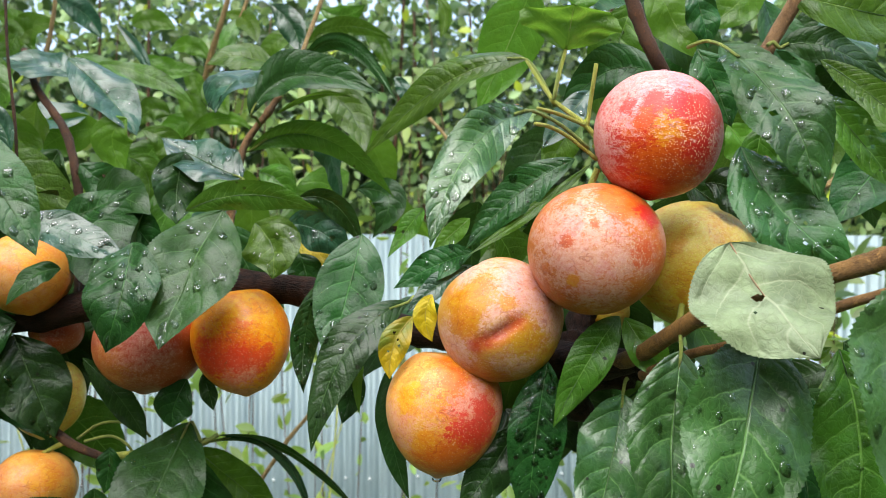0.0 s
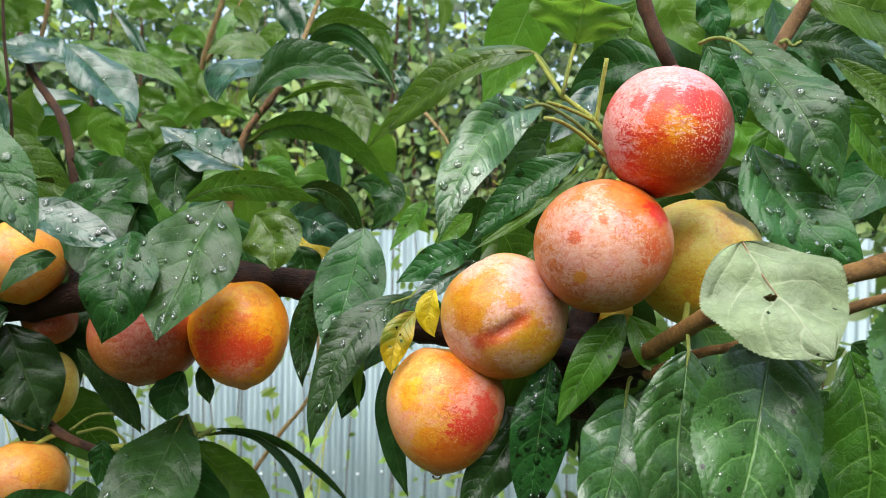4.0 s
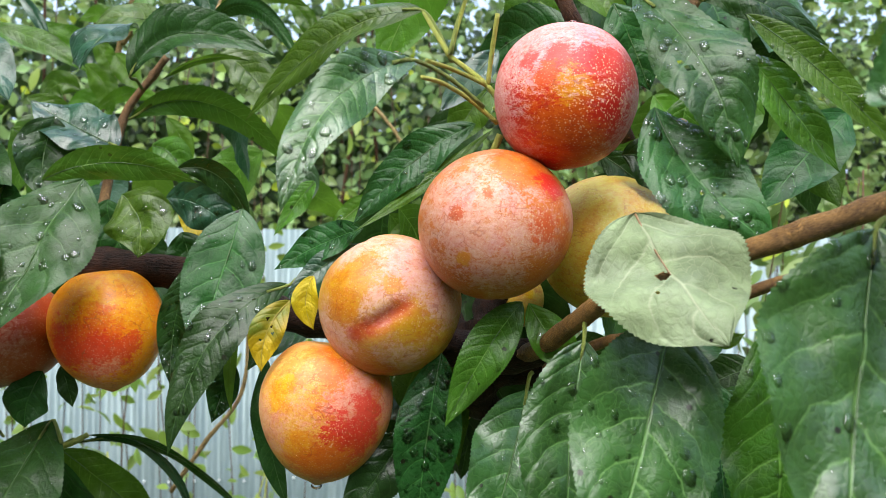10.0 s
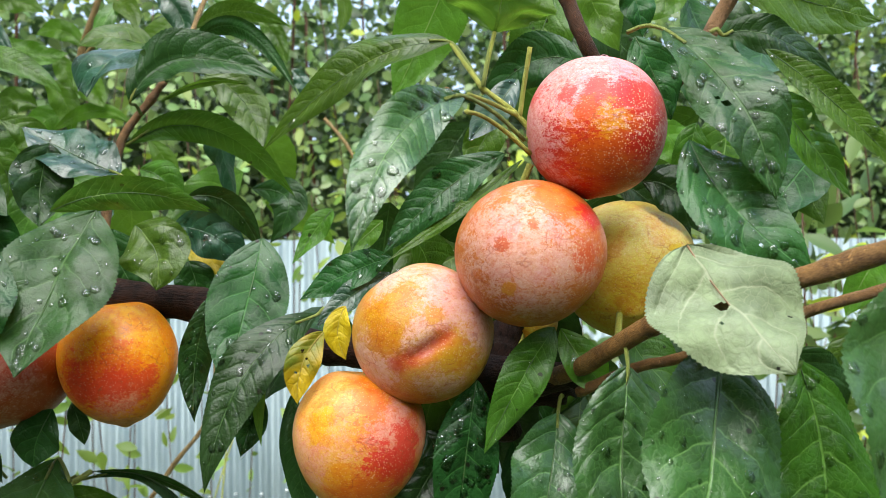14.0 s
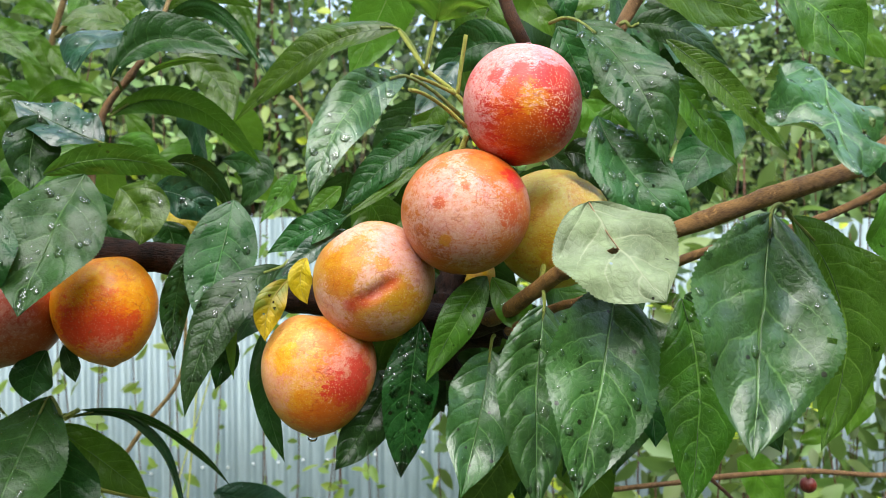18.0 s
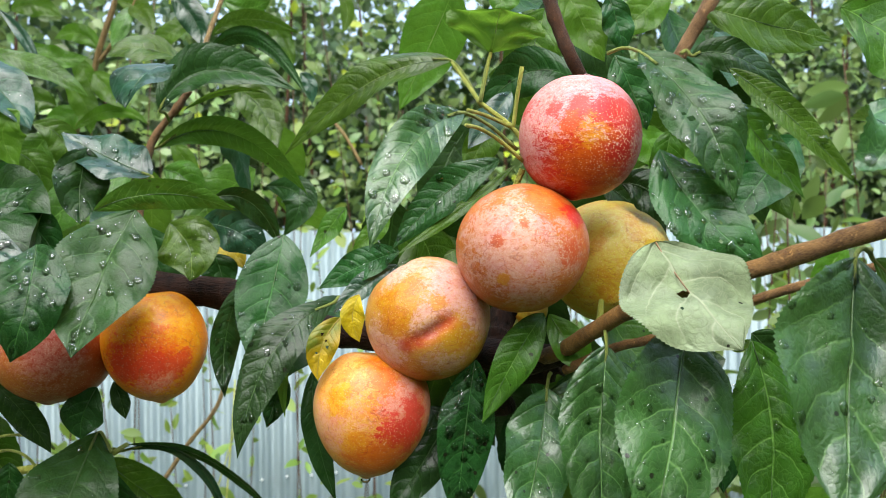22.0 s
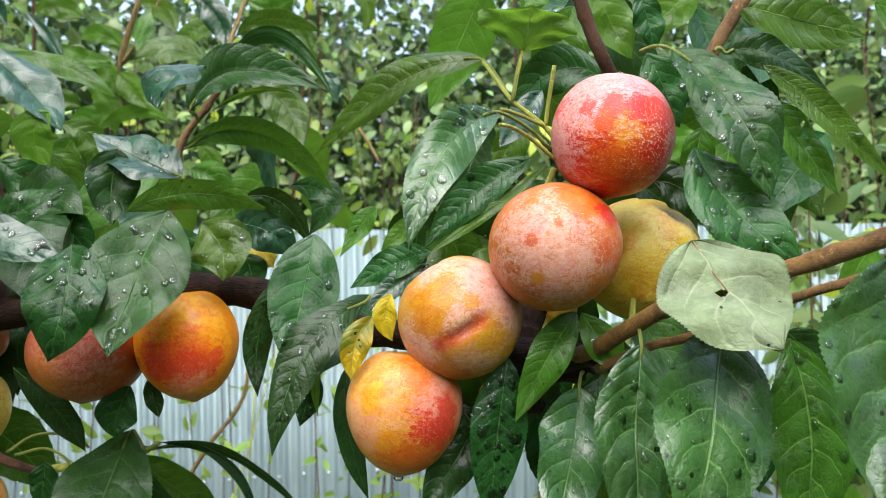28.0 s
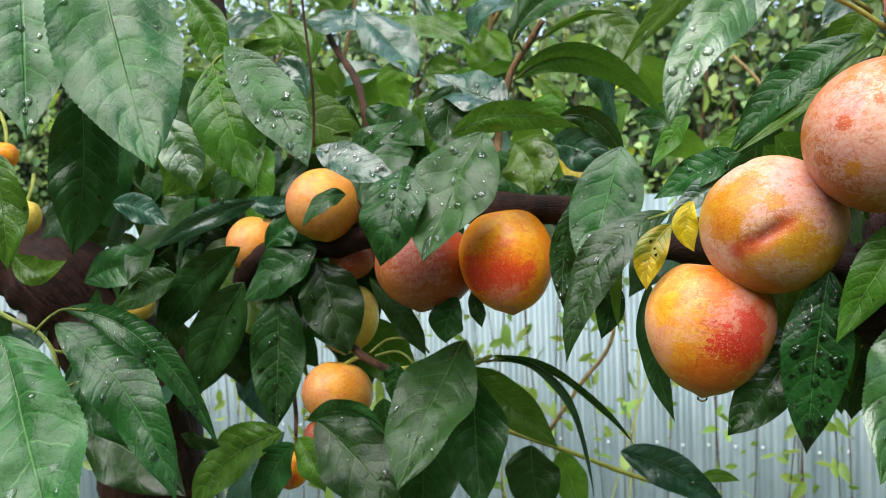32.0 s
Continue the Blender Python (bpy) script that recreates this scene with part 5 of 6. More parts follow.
# hanging folded leaf and its neighbours
leaf((-0.0418, 0.4100, 1.5075), (-0.0472, 0.3950, 1.4785), (-0.0554, 0.3800, 1.4439), 0.0347, mat=DARK, fold=6, drops=16, wave=0.05)
leaf((-0.0611, 0.4050, 1.4837), (-0.0700, 0.4050, 1.4572), (-0.0702, 0.4000, 1.4273), 0.0150, mat=DARK, twist=-20, drops=40, fold=4)
leaf((-0.0172, 0.3900, 1.4739), (-0.0456, 0.3700, 1.4516), (-0.0602, 0.3620, 1.4073), 0.0232, mat=DARK, twist=20, drops=18, fold=8, stalk=(-0.0117, 0.3950, 1.4751))
leaf((-0.0306, 0.3840, 1.4681), (-0.0427, 0.3720, 1.4486), (-0.0515, 0.3660, 1.4299), 0.0064, mat=LIGHT, twist=10, fold=2)
leaf((-0.0384, 0.3900, 1.4568), (-0.0416, 0.3870, 1.4410), (-0.0404, 0.3850, 1.4192), 0.0056, mat=LIGHT)
leaf((-0.0419, 0.3920, 1.4402), (-0.0451, 0.3900, 1.4284), (-0.0494, 0.3880, 1.4145), 0.0135, mat=DARK, drops=22)
leaf((0.0146, 0.3800, 1.4984), (-0.0034, 0.3900, 1.4919), (-0.0246, 0.3950, 1.4803), 0.0169, mat=DARK, twist=15, drops=10)
leaf((0.0142, 0.3850, 1.4918), (-0.0023, 0.3850, 1.4824), (-0.0178, 0.3850, 1.4688), 0.0121, mat=BLUE, twist=20, drops=4)
leaf((-0.0102, 0.4200, 1.5214), (-0.0174, 0.4200, 1.5125), (-0.0292, 0.4200, 1.4955), 0.0121, mat=MID, twist=20)
leaf((0.0151, 0.4500, 1.5173), (0.0054, 0.4500, 1.5087), (-0.0067, 0.4500, 1.4980), 0.0119, mat=LIGHT)
leaf((-0.0140, 0.3700, 1.4685), (-0.0225, 0.3660, 1.4562), (-0.0245, 0.3650, 1.4401), 0.0138, mat=YELLOW, cols=12, rows=80, holes=((0.35, 0.3, 0.0006), (0.5, -0.35, 0.0007), (0.62, 0.25, 0.0005), (0.42, -0.1, 0.0005)), label="yellowed leaf with dark pinholes")
leaf((-0.0051, 0.3750, 1.4785), (-0.0084, 0.3750, 1.4679), (-0.0050, 0.3750, 1.4562), 0.0116, mat=YELLOW, twist=10)
leaf((-0.0271, 0.3950, 1.4407), (-0.0259, 0.3900, 1.4112), (-0.0164, 0.3900, 1.3763), 0.0133, mat=DARK, twist=10)
leaf((0.0364, 0.3800, 1.4157), (0.0225, 0.3750, 1.3958), (0.0075, 0.3700, 1.3768), 0.0219, mat=DARK, drops=8)
# leaves round the cluster of plums
leaf((0.0390, 0.3700, 1.5881), (0.0012, 0.3850, 1.5803), (-0.0412, 0.4100, 1.5473), 0.0223, mat=MID, twist=32, turn=-10, stalk=(0.0500, 0.3550, 1.5640), drops=6)
leaf((0.0454, 0.4000, 1.6333), (0.0349, 0.4100, 1.6083), (0.0181, 0.4200, 1.5728), 0.0319, mat=LIGHT, fold=6)
leaf((0.0554, 0.3600, 1.5899), (0.0564, 0.3520, 1.5987), (0.0571, 0.3450, 1.6063), 0.0467, mat=LIGHT, fold=-24, broad=.5, stalk=(0.0489, 0.3520, 1.5660), rows=20)
leaf((0.0748, 0.4000, 1.6388), (0.0703, 0.4000, 1.6285), (0.0673, 0.4000, 1.6194), 0.0179, mat=LIGHT)
leaf((0.0354, 0.3150, 1.5547), (0.0098, 0.2920, 1.5359), (-0.0046, 0.2800, 1.5003), 0.0205, mat=DULL, drops=22, fold=8, turn=12, wave=0.34, stalk=(0.0604, 0.3300, 1.5419))
leaf((0.0606, 0.3650, 1.5413), (0.0345, 0.3700, 1.5252), (0.0105, 0.3750, 1.4996), 0.0190, mat=DARK, twist=15, drops=6)
leaf((0.0667, 0.3600, 1.5382), (0.0418, 0.3660, 1.5178), (0.0116, 0.3700, 1.4970), 0.0064, mat=MID, twist=20)
leaf((0.0721, 0.3900, 1.5780), (0.0592, 0.3800, 1.5624), (0.0462, 0.3700, 1.5468), 0.0150, mat=BLUE, twist=10, drops=8)
leaf((0.1128, 0.4200, 1.5915), (0.0894, 0.4300, 1.5962), (0.0644, 0.4400, 1.5740), 0.0259, mat=DARK)
leaf((0.1065, 0.4500, 1.6386), (0.0979, 0.4500, 1.6137), (0.0852, 0.4600, 1.5872), 0.0322, mat=MID)
leaf((0.0742, 0.4200, 1.5694), (0.0617, 0.4200, 1.5541), (0.0555, 0.4200, 1.5389), 0.0188, mat=MID)
leaf((0.1189, 0.3800, 1.6254), (0.1238, 0.3800, 1.6116), (0.1266, 0.3800, 1.5959), 0.0173, mat=DARK)
leaf((0.1809, 0.4500, 1.6562), (0.1667, 0.4500, 1.6389), (0.1475, 0.4500, 1.6250), 0.0241, mat=LIGHT)
leaf((0.1245, 0.4700, 1.6571), (0.1351, 0.4700, 1.6368), (0.1493, 0.4700, 1.6130), 0.0318, mat=LIGHT)
leaf((0.1152, 0.3600, 1.5904), (0.1230, 0.3580, 1.5728), (0.1299, 0.3580, 1.5551), 0.0231, mat=DARK, fold=6, drops=6)
leaf((0.1159, 0.3330, 1.5858), (0.1318, 0.3060, 1.5536), (0.1410, 0.2980, 1.5178), 0.0312, mat=SOFT, drops=40, fold=10, wave=0.2, stalk=(0.1061, 0.3450, 1.5874), label="wet green leaf with small bite marks", holes=((0.5, 0.3, 0.0017), (0.46, 0.42, 0.0009)), cols=14, rows=60)
leaf((0.1199, 0.3200, 1.5413), (0.1315, 0.3060, 1.5136), (0.1543, 0.2960, 1.4915), 0.0340, mat=SOFT, drops=44, fold=8, wave=0.2, cols=12, holes=((0.55, 0.1, 0.0007), (0.62, -0.2, 0.0009), (0.7, 0.2, 0.0006), (0.5, -0.5, 0.0007)))
leaf((0.1440, 0.3400, 1.5861), (0.1635, 0.3380, 1.5855), (0.1935, 0.3400, 1.5697), 0.0166, mat=DARK, fold=10, stalk=(0.1387, 0.3400, 1.5870))
leaf((0.1614, 0.3380, 1.5651), (0.1774, 0.3380, 1.5464), (0.1986, 0.3400, 1.5216), 0.0212, mat=MID, turn=-14, drops=10, holes=((0.5, -0.5, 0.0016), (0.6, -0.3, 0.001), (0.42, -0.7, 0.0012)), cols=12)
leaf((0.1591, 0.3350, 1.5797), (0.1843, 0.3300, 1.5587), (0.2162, 0.3250, 1.5256), 0.0139, mat=MID, drops=14, twist=8, wave=0.1)
leaf((0.1532, 0.3500, 1.6116), (0.1855, 0.3500, 1.6047), (0.2273, 0.3600, 1.6004), 0.0283, mat=MID, fold=8)
leaf((0.1237, 0.3750, 1.5311), (0.1390, 0.3700, 1.5253), (0.1550, 0.3700, 1.5045), 0.0234, mat=DARK)
leaf((0.1174, 0.3900, 1.5337), (0.1364, 0.3850, 1.5190), (0.1513, 0.3850, 1.5046), 0.0222, mat=DARK)
leaf((0.1541, 0.4300, 1.5673), (0.1630, 0.4300, 1.5556), (0.1707, 0.4300, 1.5419), 0.0229, mat=LIGHT)
leaf((0.1614, 0.4000, 1.5615), (0.1582, 0.4000, 1.5436), (0.1644, 0.4000, 1.5257), 0.0204, mat=MID)
# leaves hanging below the branch
leaf((0.0476, 0.3620, 1.4487), (0.0421, 0.3600, 1.4139), (0.0381, 0.3620, 1.3737), 0.0266, mat=DARK, drops=110, fold=8, wave=0.08)
leaf((0.0798, 0.3600, 1.4695), (0.0651, 0.3540, 1.4505), (0.0489, 0.3540, 1.4203), 0.0190, mat=MID, fold=12, drops=3)
leaf((0.0833, 0.3680, 1.4328), (0.0750, 0.3520, 1.4064), (0.0612, 0.3320, 1.3728), 0.0355, mat=DULL, fold=12, drops=8, wave=0.2, stalk=(0.0859, 0.3700, 1.4398))
leaf((0.0824, 0.3600, 1.4690), (0.0917, 0.3570, 1.4544), (0.1024, 0.3550, 1.4423), 0.0171, mat=LIGHT, fold=12, drops=3)
leaf((0.0959, 0.3200, 1.4590), (0.0890, 0.3080, 1.4245), (0.0846, 0.2940, 1.3784), 0.0359, mat=DULL, drops=20, fold=8, wave=0.1, cols=14, holes=((0.42, -0.55, 0.0009), (0.5, -0.6, 0.001), (0.56, -0.5, 0.0014), (0.38, -0.4, 0.0008)), stalk=(0.0994, 0.3350, 1.4678))
leaf((0.1167, 0.2880, 1.4697), (0.1018, 0.2680, 1.4367), (0.0854, 0.2500, 1.3970), 0.0455, mat=DULL, drops=44, fold=8, wave=0.1, broad=0.44)
leaf((0.1480, 0.2970, 1.4626), (0.1504, 0.2870, 1.4254), (0.1405, 0.2750, 1.3822), 0.0365, mat=MID, drops=26, fold=8)
leaf((0.1664, 0.3300, 1.4614), (0.1771, 0.3300, 1.4485), (0.1852, 0.3300, 1.4280), 0.0233, mat=DARK)
leaf((0.1041, 0.2880, 1.5023), (0.1105, 0.2720, 1.4834), (0.1196, 0.2520, 1.4650), 0.0490, mat=PALE, cols=26, rows=90, broad=.48, blunt=.5, fold=-6, wave=0.14, holes=((0.48, 0.09, 0.002), (0.6, 0.32, 0.0007)), label="pale matt underside of a turned leaf with a dark hole")
leaf((0.1199, 0.2620, 1.4680), (0.1209, 0.2580, 1.4661), (0.1284, 0.2620, 1.4678), 0.0048, mat=LIGHT)
leaf((0.1111, 0.4200, 1.4342), (0.1047, 0.4100, 1.4148), (0.1016, 0.4000, 1.3933), 0.0294, mat=MID)
leaf((0.0331, 0.4200, 1.4153), (0.0407, 0.4100, 1.3994), (0.0435, 0.4100, 1.3756), 0.0245, mat=DARK)
leaf((0.1212, 0.3700, 1.4443), (0.1201, 0.3600, 1.4243), (0.1216, 0.3500, 1.4054), 0.0296, mat=DARK)
leaf((0.2158, 0.3600, 1.4652), (0.2098, 0.3600, 1.4487), (0.2067, 0.3600, 1.4267), 0.0267, mat=MID)
# leaves at the branch end
leaf((0.1499, 0.2360, 1.4968), (0.1379, 0.2220, 1.4603), (0.1244, 0.2050, 1.4221), 0.0535, mat=DULL, drops=40, fold=8, wave=0.1, broad=0.46, stalk=(0.1592, 0.2420, 1.4985), holes=((0.5, -0.86, 0.0013), (0.44, -0.9, 0.0012)), cols=9)
leaf((0.1679, 0.2520, 1.4957), (0.1974, 0.2620, 1.4562), (0.1866, 0.2600, 1.4070), 0.0365, mat=MID, fold=8, drops=6, stalk=(0.1592, 0.2420, 1.4985))
leaf((0.1960, 0.2700, 1.4849), (0.2224, 0.2750, 1.4682), (0.2424, 0.2800, 1.4460), 0.0186, mat=MID, twist=10)
leaf((0.1620, 0.2300, 1.5452), (0.1530, 0.2080, 1.5255), (0.1445, 0.1860, 1.5057), 0.0419, mat=DULL, broad=0.42, blunt=0.5, fold=-12, wave=0.3, drops=16, label="wet leaf riddled with insect holes", holes=((0.34, -0.82, 0.0012), (0.42, -0.7, 0.0015), (0.5, -0.8, 0.0011), (0.55, -0.66, 0.0013), (0.3, -0.66, 0.0009)), cols=16)
leaf((0.2166, 0.3400, 1.6104), (0.2420, 0.3370, 1.5943), (0.2623, 0.3350, 1.5695), 0.0426, mat=MID, fold=8)
leaf((0.1833, 0.4000, 1.6306), (0.2200, 0.4000, 1.6191), (0.2506, 0.4000, 1.6136), 0.0262, mat=MID)
leaf((0.1659, 0.2900, 1.4276), (0.1786, 0.2900, 1.4151), (0.1900, 0.2900, 1.3977), 0.0182, mat=DARK)
leaf((0.2076, 0.2600, 1.5180), (0.2257, 0.2650, 1.5139), (0.2546, 0.2700, 1.5074), 0.0141, mat=BLUE, twist=30)
leaf((0.1826, 0.3000, 1.4251), (0.1891, 0.3000, 1.4125), (0.1943, 0.3000, 1.3960), 0.0173, mat=MID)
leaf((0.2513, 0.3000, 1.5139), (0.2568, 0.3000, 1.4911), (0.2679, 0.3000, 1.4656), 0.0395, mat=MID)
leaf((0.1472, 0.3400, 1.4432), (0.1489, 0.3300, 1.4179), (0.1476, 0.3200, 1.3941), 0.0263, mat=DARK)
leaf((0.2927, 0.5000, 1.3312), (0.3118, 0.5000, 1.3161), (0.3312, 0.5000, 1.2888), 0.0301, mat=LIGHT)
# lower left leaves
leaf((-0.1431, 0.4500, 1.4020), (-0.1503, 0.4130, 1.3704), (-0.1537, 0.3750, 1.3348), 0.0475, mat=SOFT, drops=40, fold=10, stalk=(-0.1340, 0.4400, 1.3932))
leaf((-0.1510, 0.4800, 1.3797), (-0.1259, 0.4840, 1.3575), (-0.0981, 0.4900, 1.3304), 0.0270, mat=MID, fold=10)
leaf((-0.1363, 0.4700, 1.3863), (-0.0938, 0.4800, 1.3703), (-0.0763, 0.4900, 1.2996), 0.0095, mat=BLUE, twist=42, drops=20, stalk=(-0.1452, 0.4700, 1.3852))
leaf((-0.1325, 0.4700, 1.3899), (-0.0885, 0.4800, 1.3753), (-0.0518, 0.5000, 1.3313), 0.0100, mat=DARK, twist=42)
leaf((-0.1380, 0.4500, 1.3816), (-0.1378, 0.4500, 1.3458), (-0.1320, 0.4400, 1.3040), 0.0414, mat=DARK, drops=8)
leaf((-0.1185, 0.5000, 1.3275), (-0.1172, 0.5000, 1.3067), (-0.1116, 0.5000, 1.2778), 0.0362, mat=DARK, drops=8)
leaf((-0.1051, 0.5200, 1.3186), (-0.0980, 0.5200, 1.3004), (-0.0904, 0.5200, 1.2749), 0.0240, mat=LIGHT)
leaf((-0.0650, 0.5200, 1.3219), (-0.0347, 0.5200, 1.3129), (0.0013, 0.5200, 1.2906), 0.0247, mat=BLUE, drops=18)
leaf((-0.0178, 0.5200, 1.3080), (-0.0061, 0.5200, 1.3119), (0.0069, 0.5200, 1.3096), 0.0080, mat=LIGHT)
leaf((-0.2531, 0.4200, 1.3466), (-0.2941, 0.4200, 1.3270), (-0.3260, 0.4200, 1.2878), 0.0330, mat=MID, drops=18, twist=10)
leaf((-0.2377, 0.4250, 1.3537), (-0.2024, 0.4150, 1.3635), (-0.1747, 0.4100, 1.3519), 0.0172, mat=DARK, twist=15)
leaf((-0.2255, 0.4150, 1.3570), (-0.1923, 0.4050, 1.3389), (-0.1660, 0.4000, 1.3143), 0.0434, twist=-26, mat=DARK, drops=14)
leaf((-0.2419, 0.4200, 1.3439), (-0.2297, 0.4150, 1.3325), (-0.2211, 0.4150, 1.3142), 0.0214, mat=MID)
leaf((-0.2453, 0.4200, 1.3405), (-0.2618, 0.4200, 1.3198), (-0.2767, 0.4200, 1.2879), 0.0249, mat=DARK)
leaf((-0.2735, 0.4500, 1.4349), (-0.2699, 0.4430, 1.3896), (-0.2693, 0.4350, 1.3419), 0.0359, twist=-26, mat=DARK, drops=44, fold=12)
leaf((-0.2471, 0.4570, 1.4509), (-0.2333, 0.4530, 1.4220), (-0.2197, 0.4500, 1.3931), 0.0405, twist=-26, mat=DARK, drops=14)
leaf((-0.2429, 0.4520, 1.4584), (-0.2673, 0.4480, 1.4461), (-0.2971, 0.4450, 1.4241), 0.0338, mat=DARK, drops=16, twist=10)
leaf((-0.2993, 0.4500, 1.4368), (-0.3203, 0.4470, 1.4026), (-0.3365, 0.4450, 1.3590), 0.0351, twist=-26, mat=DARK, drops=12)
leaf((-0.3088, 0.4600, 1.4600), (-0.3493, 0.4580, 1.4322), (-0.3831, 0.4550, 1.3898), 0.0293, twist=-26, mat=DARK, drops=14)
leaf((-0.3463, 0.3450, 1.4299), (-0.2906, 0.3500, 1.4107), (-0.2535, 0.3600, 1.3539), 0.0192, mat=DARK, drops=24, twist=-10, stalk=(-0.3643, 0.3400, 1.4166))
leaf((-0.3530, 0.3450, 1.4213), (-0.2983, 0.3400, 1.3874), (-0.2624, 0.3350, 1.3310), 0.0343, twist=-26, mat=DARK, drops=20, wave=0.22)
leaf((-0.2519, 0.2300, 1.4334), (-0.2163, 0.2100, 1.4026), (-0.1746, 0.1850, 1.3638), 0.0396, twist=-30, mat=SOFT, drops=14, fold=6, broad=0.55)
leaf((-0.3478, 0.3100, 1.4206), (-0.3397, 0.3100, 1.4050), (-0.3303, 0.3100, 1.3876), 0.0285, mat=BLUE)
leaf((-0.3569, 0.3600, 1.3971), (-0.3361, 0.3600, 1.3780), (-0.3083, 0.3600, 1.3470), 0.0389, twist=-26, mat=DARK)
leaf((-0.4149, 0.4200, 1.3373), (-0.3753, 0.4200, 1.3247), (-0.3292, 0.4200, 1.2987), 0.0498, twist=-26, mat=DARK)
leaf((-0.1762, 0.4700, 1.3494), (-0.1805, 0.4700, 1.3156), (-0.1857, 0.4700, 1.2802), 0.0504, mat=DARK)
leaf((-0.1995, 0.4400, 1.4396), (-0.1787, 0.4400, 1.4172), (-0.1640, 0.4400, 1.3938), 0.0164, mat=DARK, drops=4)
leaf((-0.1866, 0.4450, 1.3887), (-0.1871, 0.4450, 1.3776), (-0.1899, 0.4450, 1.3628), 0.0150, mat=DARK)
leaf((-0.1368, 0.4250, 1.4305), (-0.1435, 0.4250, 1.4163), (-0.1446, 0.4250, 1.4041), 0.0212, mat=DARK)
leaf((-0.1286, 0.4250, 1.4331), (-0.1253, 0.4250, 1.4236), (-0.1229, 0.4250, 1.4136), 0.0096, mat=DARK)
leaf((-0.3142, 0.4000, 1.3459), (-0.3014, 0.4000, 1.3434), (-0.2837, 0.4000, 1.3412), 0.0128, mat=DARK, twist=30)
leaf((-0.1977, 0.4500, 1.3645), (-0.1965, 0.4500, 1.3450), (-0.1954, 0.4500, 1.3202), 0.0244, mat=DARK)
# upper left leaves
leaf((-0.2555, 0.2500, 1.6121), (-0.2345, 0.2320, 1.5573), (-0.2153, 0.2150, 1.5066), 0.0406, twist=-38, mat=SOFT, broad=0.5, drops=12, fold=8, wave=0.08)
leaf((-0.2196, 0.2500, 1.6011), (-0.1895, 0.2320, 1.5415), (-0.1596, 0.2150, 1.4927), 0.0434, twist=-38, mat=SOFT, broad=0.5, drops=12, fold=10, wave=0.08)
leaf((-0.2394, 0.2620, 1.5346), (-0.2391, 0.2620, 1.4993), (-0.2476, 0.2620, 1.4635), 0.0279, twist=-38, mat=DARK, fold=10)
leaf((-0.2951, 0.2600, 1.5122), (-0.2857, 0.2600, 1.4869), (-0.2836, 0.2600, 1.4571), 0.0223, twist=-26, mat=MID)
leaf((-0.2142, 0.3180, 1.5505), (-0.2046, 0.3150, 1.5223), (-0.1893, 0.3120, 1.4895), 0.0334, twist=-26, mat=MID, drops=14, fold=8, stalk=(-0.1987, 0.3200, 1.5557))
leaf((-0.2058, 0.3150, 1.5569), (-0.1737, 0.3050, 1.5274), (-0.1526, 0.2980, 1.4974), 0.0256, twist=-26, mat=SOFT, drops=22, fold=8)
leaf((-0.2818, 0.3600, 1.5346), (-0.2704, 0.3600, 1.5152), (-0.2623, 0.3600, 1.4939), 0.0247, twist=-26, mat=DULL)
leaf((-0.2833, 0.3800, 1.5336), (-0.2835, 0.3800, 1.5135), (-0.3027, 0.3800, 1.4929), 0.0377, twist=-26, mat=MID)
leaf((-0.2638, 0.3600, 1.5999), (-0.2469, 0.3600, 1.5773), (-0.2408, 0.3600, 1.5528), 0.0215, mat=MID)
leaf((-0.2456, 0.5300, 1.6150), (-0.2689, 0.5300, 1.6228), (-0.2939, 0.5300, 1.6275), 0.0341, mat=BLUE, twist=40, drops=4)
leaf((-0.2535, 0.5370, 1.6286), (-0.2241, 0.5300, 1.6032), (-0.2002, 0.5200, 1.5739), 0.0363, mat=BLUE, twist=-35, drops=8)
leaf((-0.3458, 0.5000, 1.6257), (-0.3284, 0.5000, 1.6211), (-0.3008, 0.5000, 1.6249), 0.0377, mat=BLUE, twist=-40)
leaf((-0.3290, 0.5000, 1.6072), (-0.3071, 0.5000, 1.6031), (-0.2797, 0.5000, 1.6072), 0.0136, mat=MID)
leaf((-0.3035, 0.5000, 1.6285), (-0.2811, 0.5000, 1.5978), (-0.3103, 0.5000, 1.5847), 0.0251, mat=MID)
leaf((-0.2448, 0.4500, 1.5540), (-0.2545, 0.4500, 1.5747), (-0.2717, 0.4500, 1.5728), 0.0150, mat=BLUE)
leaf((-0.2128, 0.4050, 1.5174), (-0.1888, 0.4020, 1.5074), (-0.1578, 0.4000, 1.4940), 0.0221, mat=BLUE, drops=24, twist=-30)
leaf((-0.2093, 0.4300, 1.5143), (-0.1893, 0.4300, 1.5217), (-0.1677, 0.4300, 1.5320), 0.0201, mat=DARK, twist=-15, drops=8)
leaf((-0.1948, 0.4050, 1.4899), (-0.2048, 0.3970, 1.4860), (-0.2146, 0.3900, 1.4722), 0.0130, mat=DARK, twist=10)
leaf((-0.2414, 0.5000, 1.5623), (-0.2511, 0.5000, 1.5435), (-0.2613, 0.5000, 1.5165), 0.0338, mat=DARK, drops=10)
leaf((-0.3078, 0.5500, 1.5969), (-0.2911, 0.5500, 1.5691), (-0.2850, 0.5500, 1.5338), 0.0296, mat=LIGHT)
leaf((-0.2067, 0.5200, 1.5855), (-0.2160, 0.5200, 1.5706), (-0.2071, 0.5200, 1.5501), 0.0273, mat=LIGHT)
leaf((-0.2286, 0.5000, 1.5534), (-0.2118, 0.5000, 1.5405), (-0.1912, 0.5000, 1.5277), 0.0238, mat=DARK)
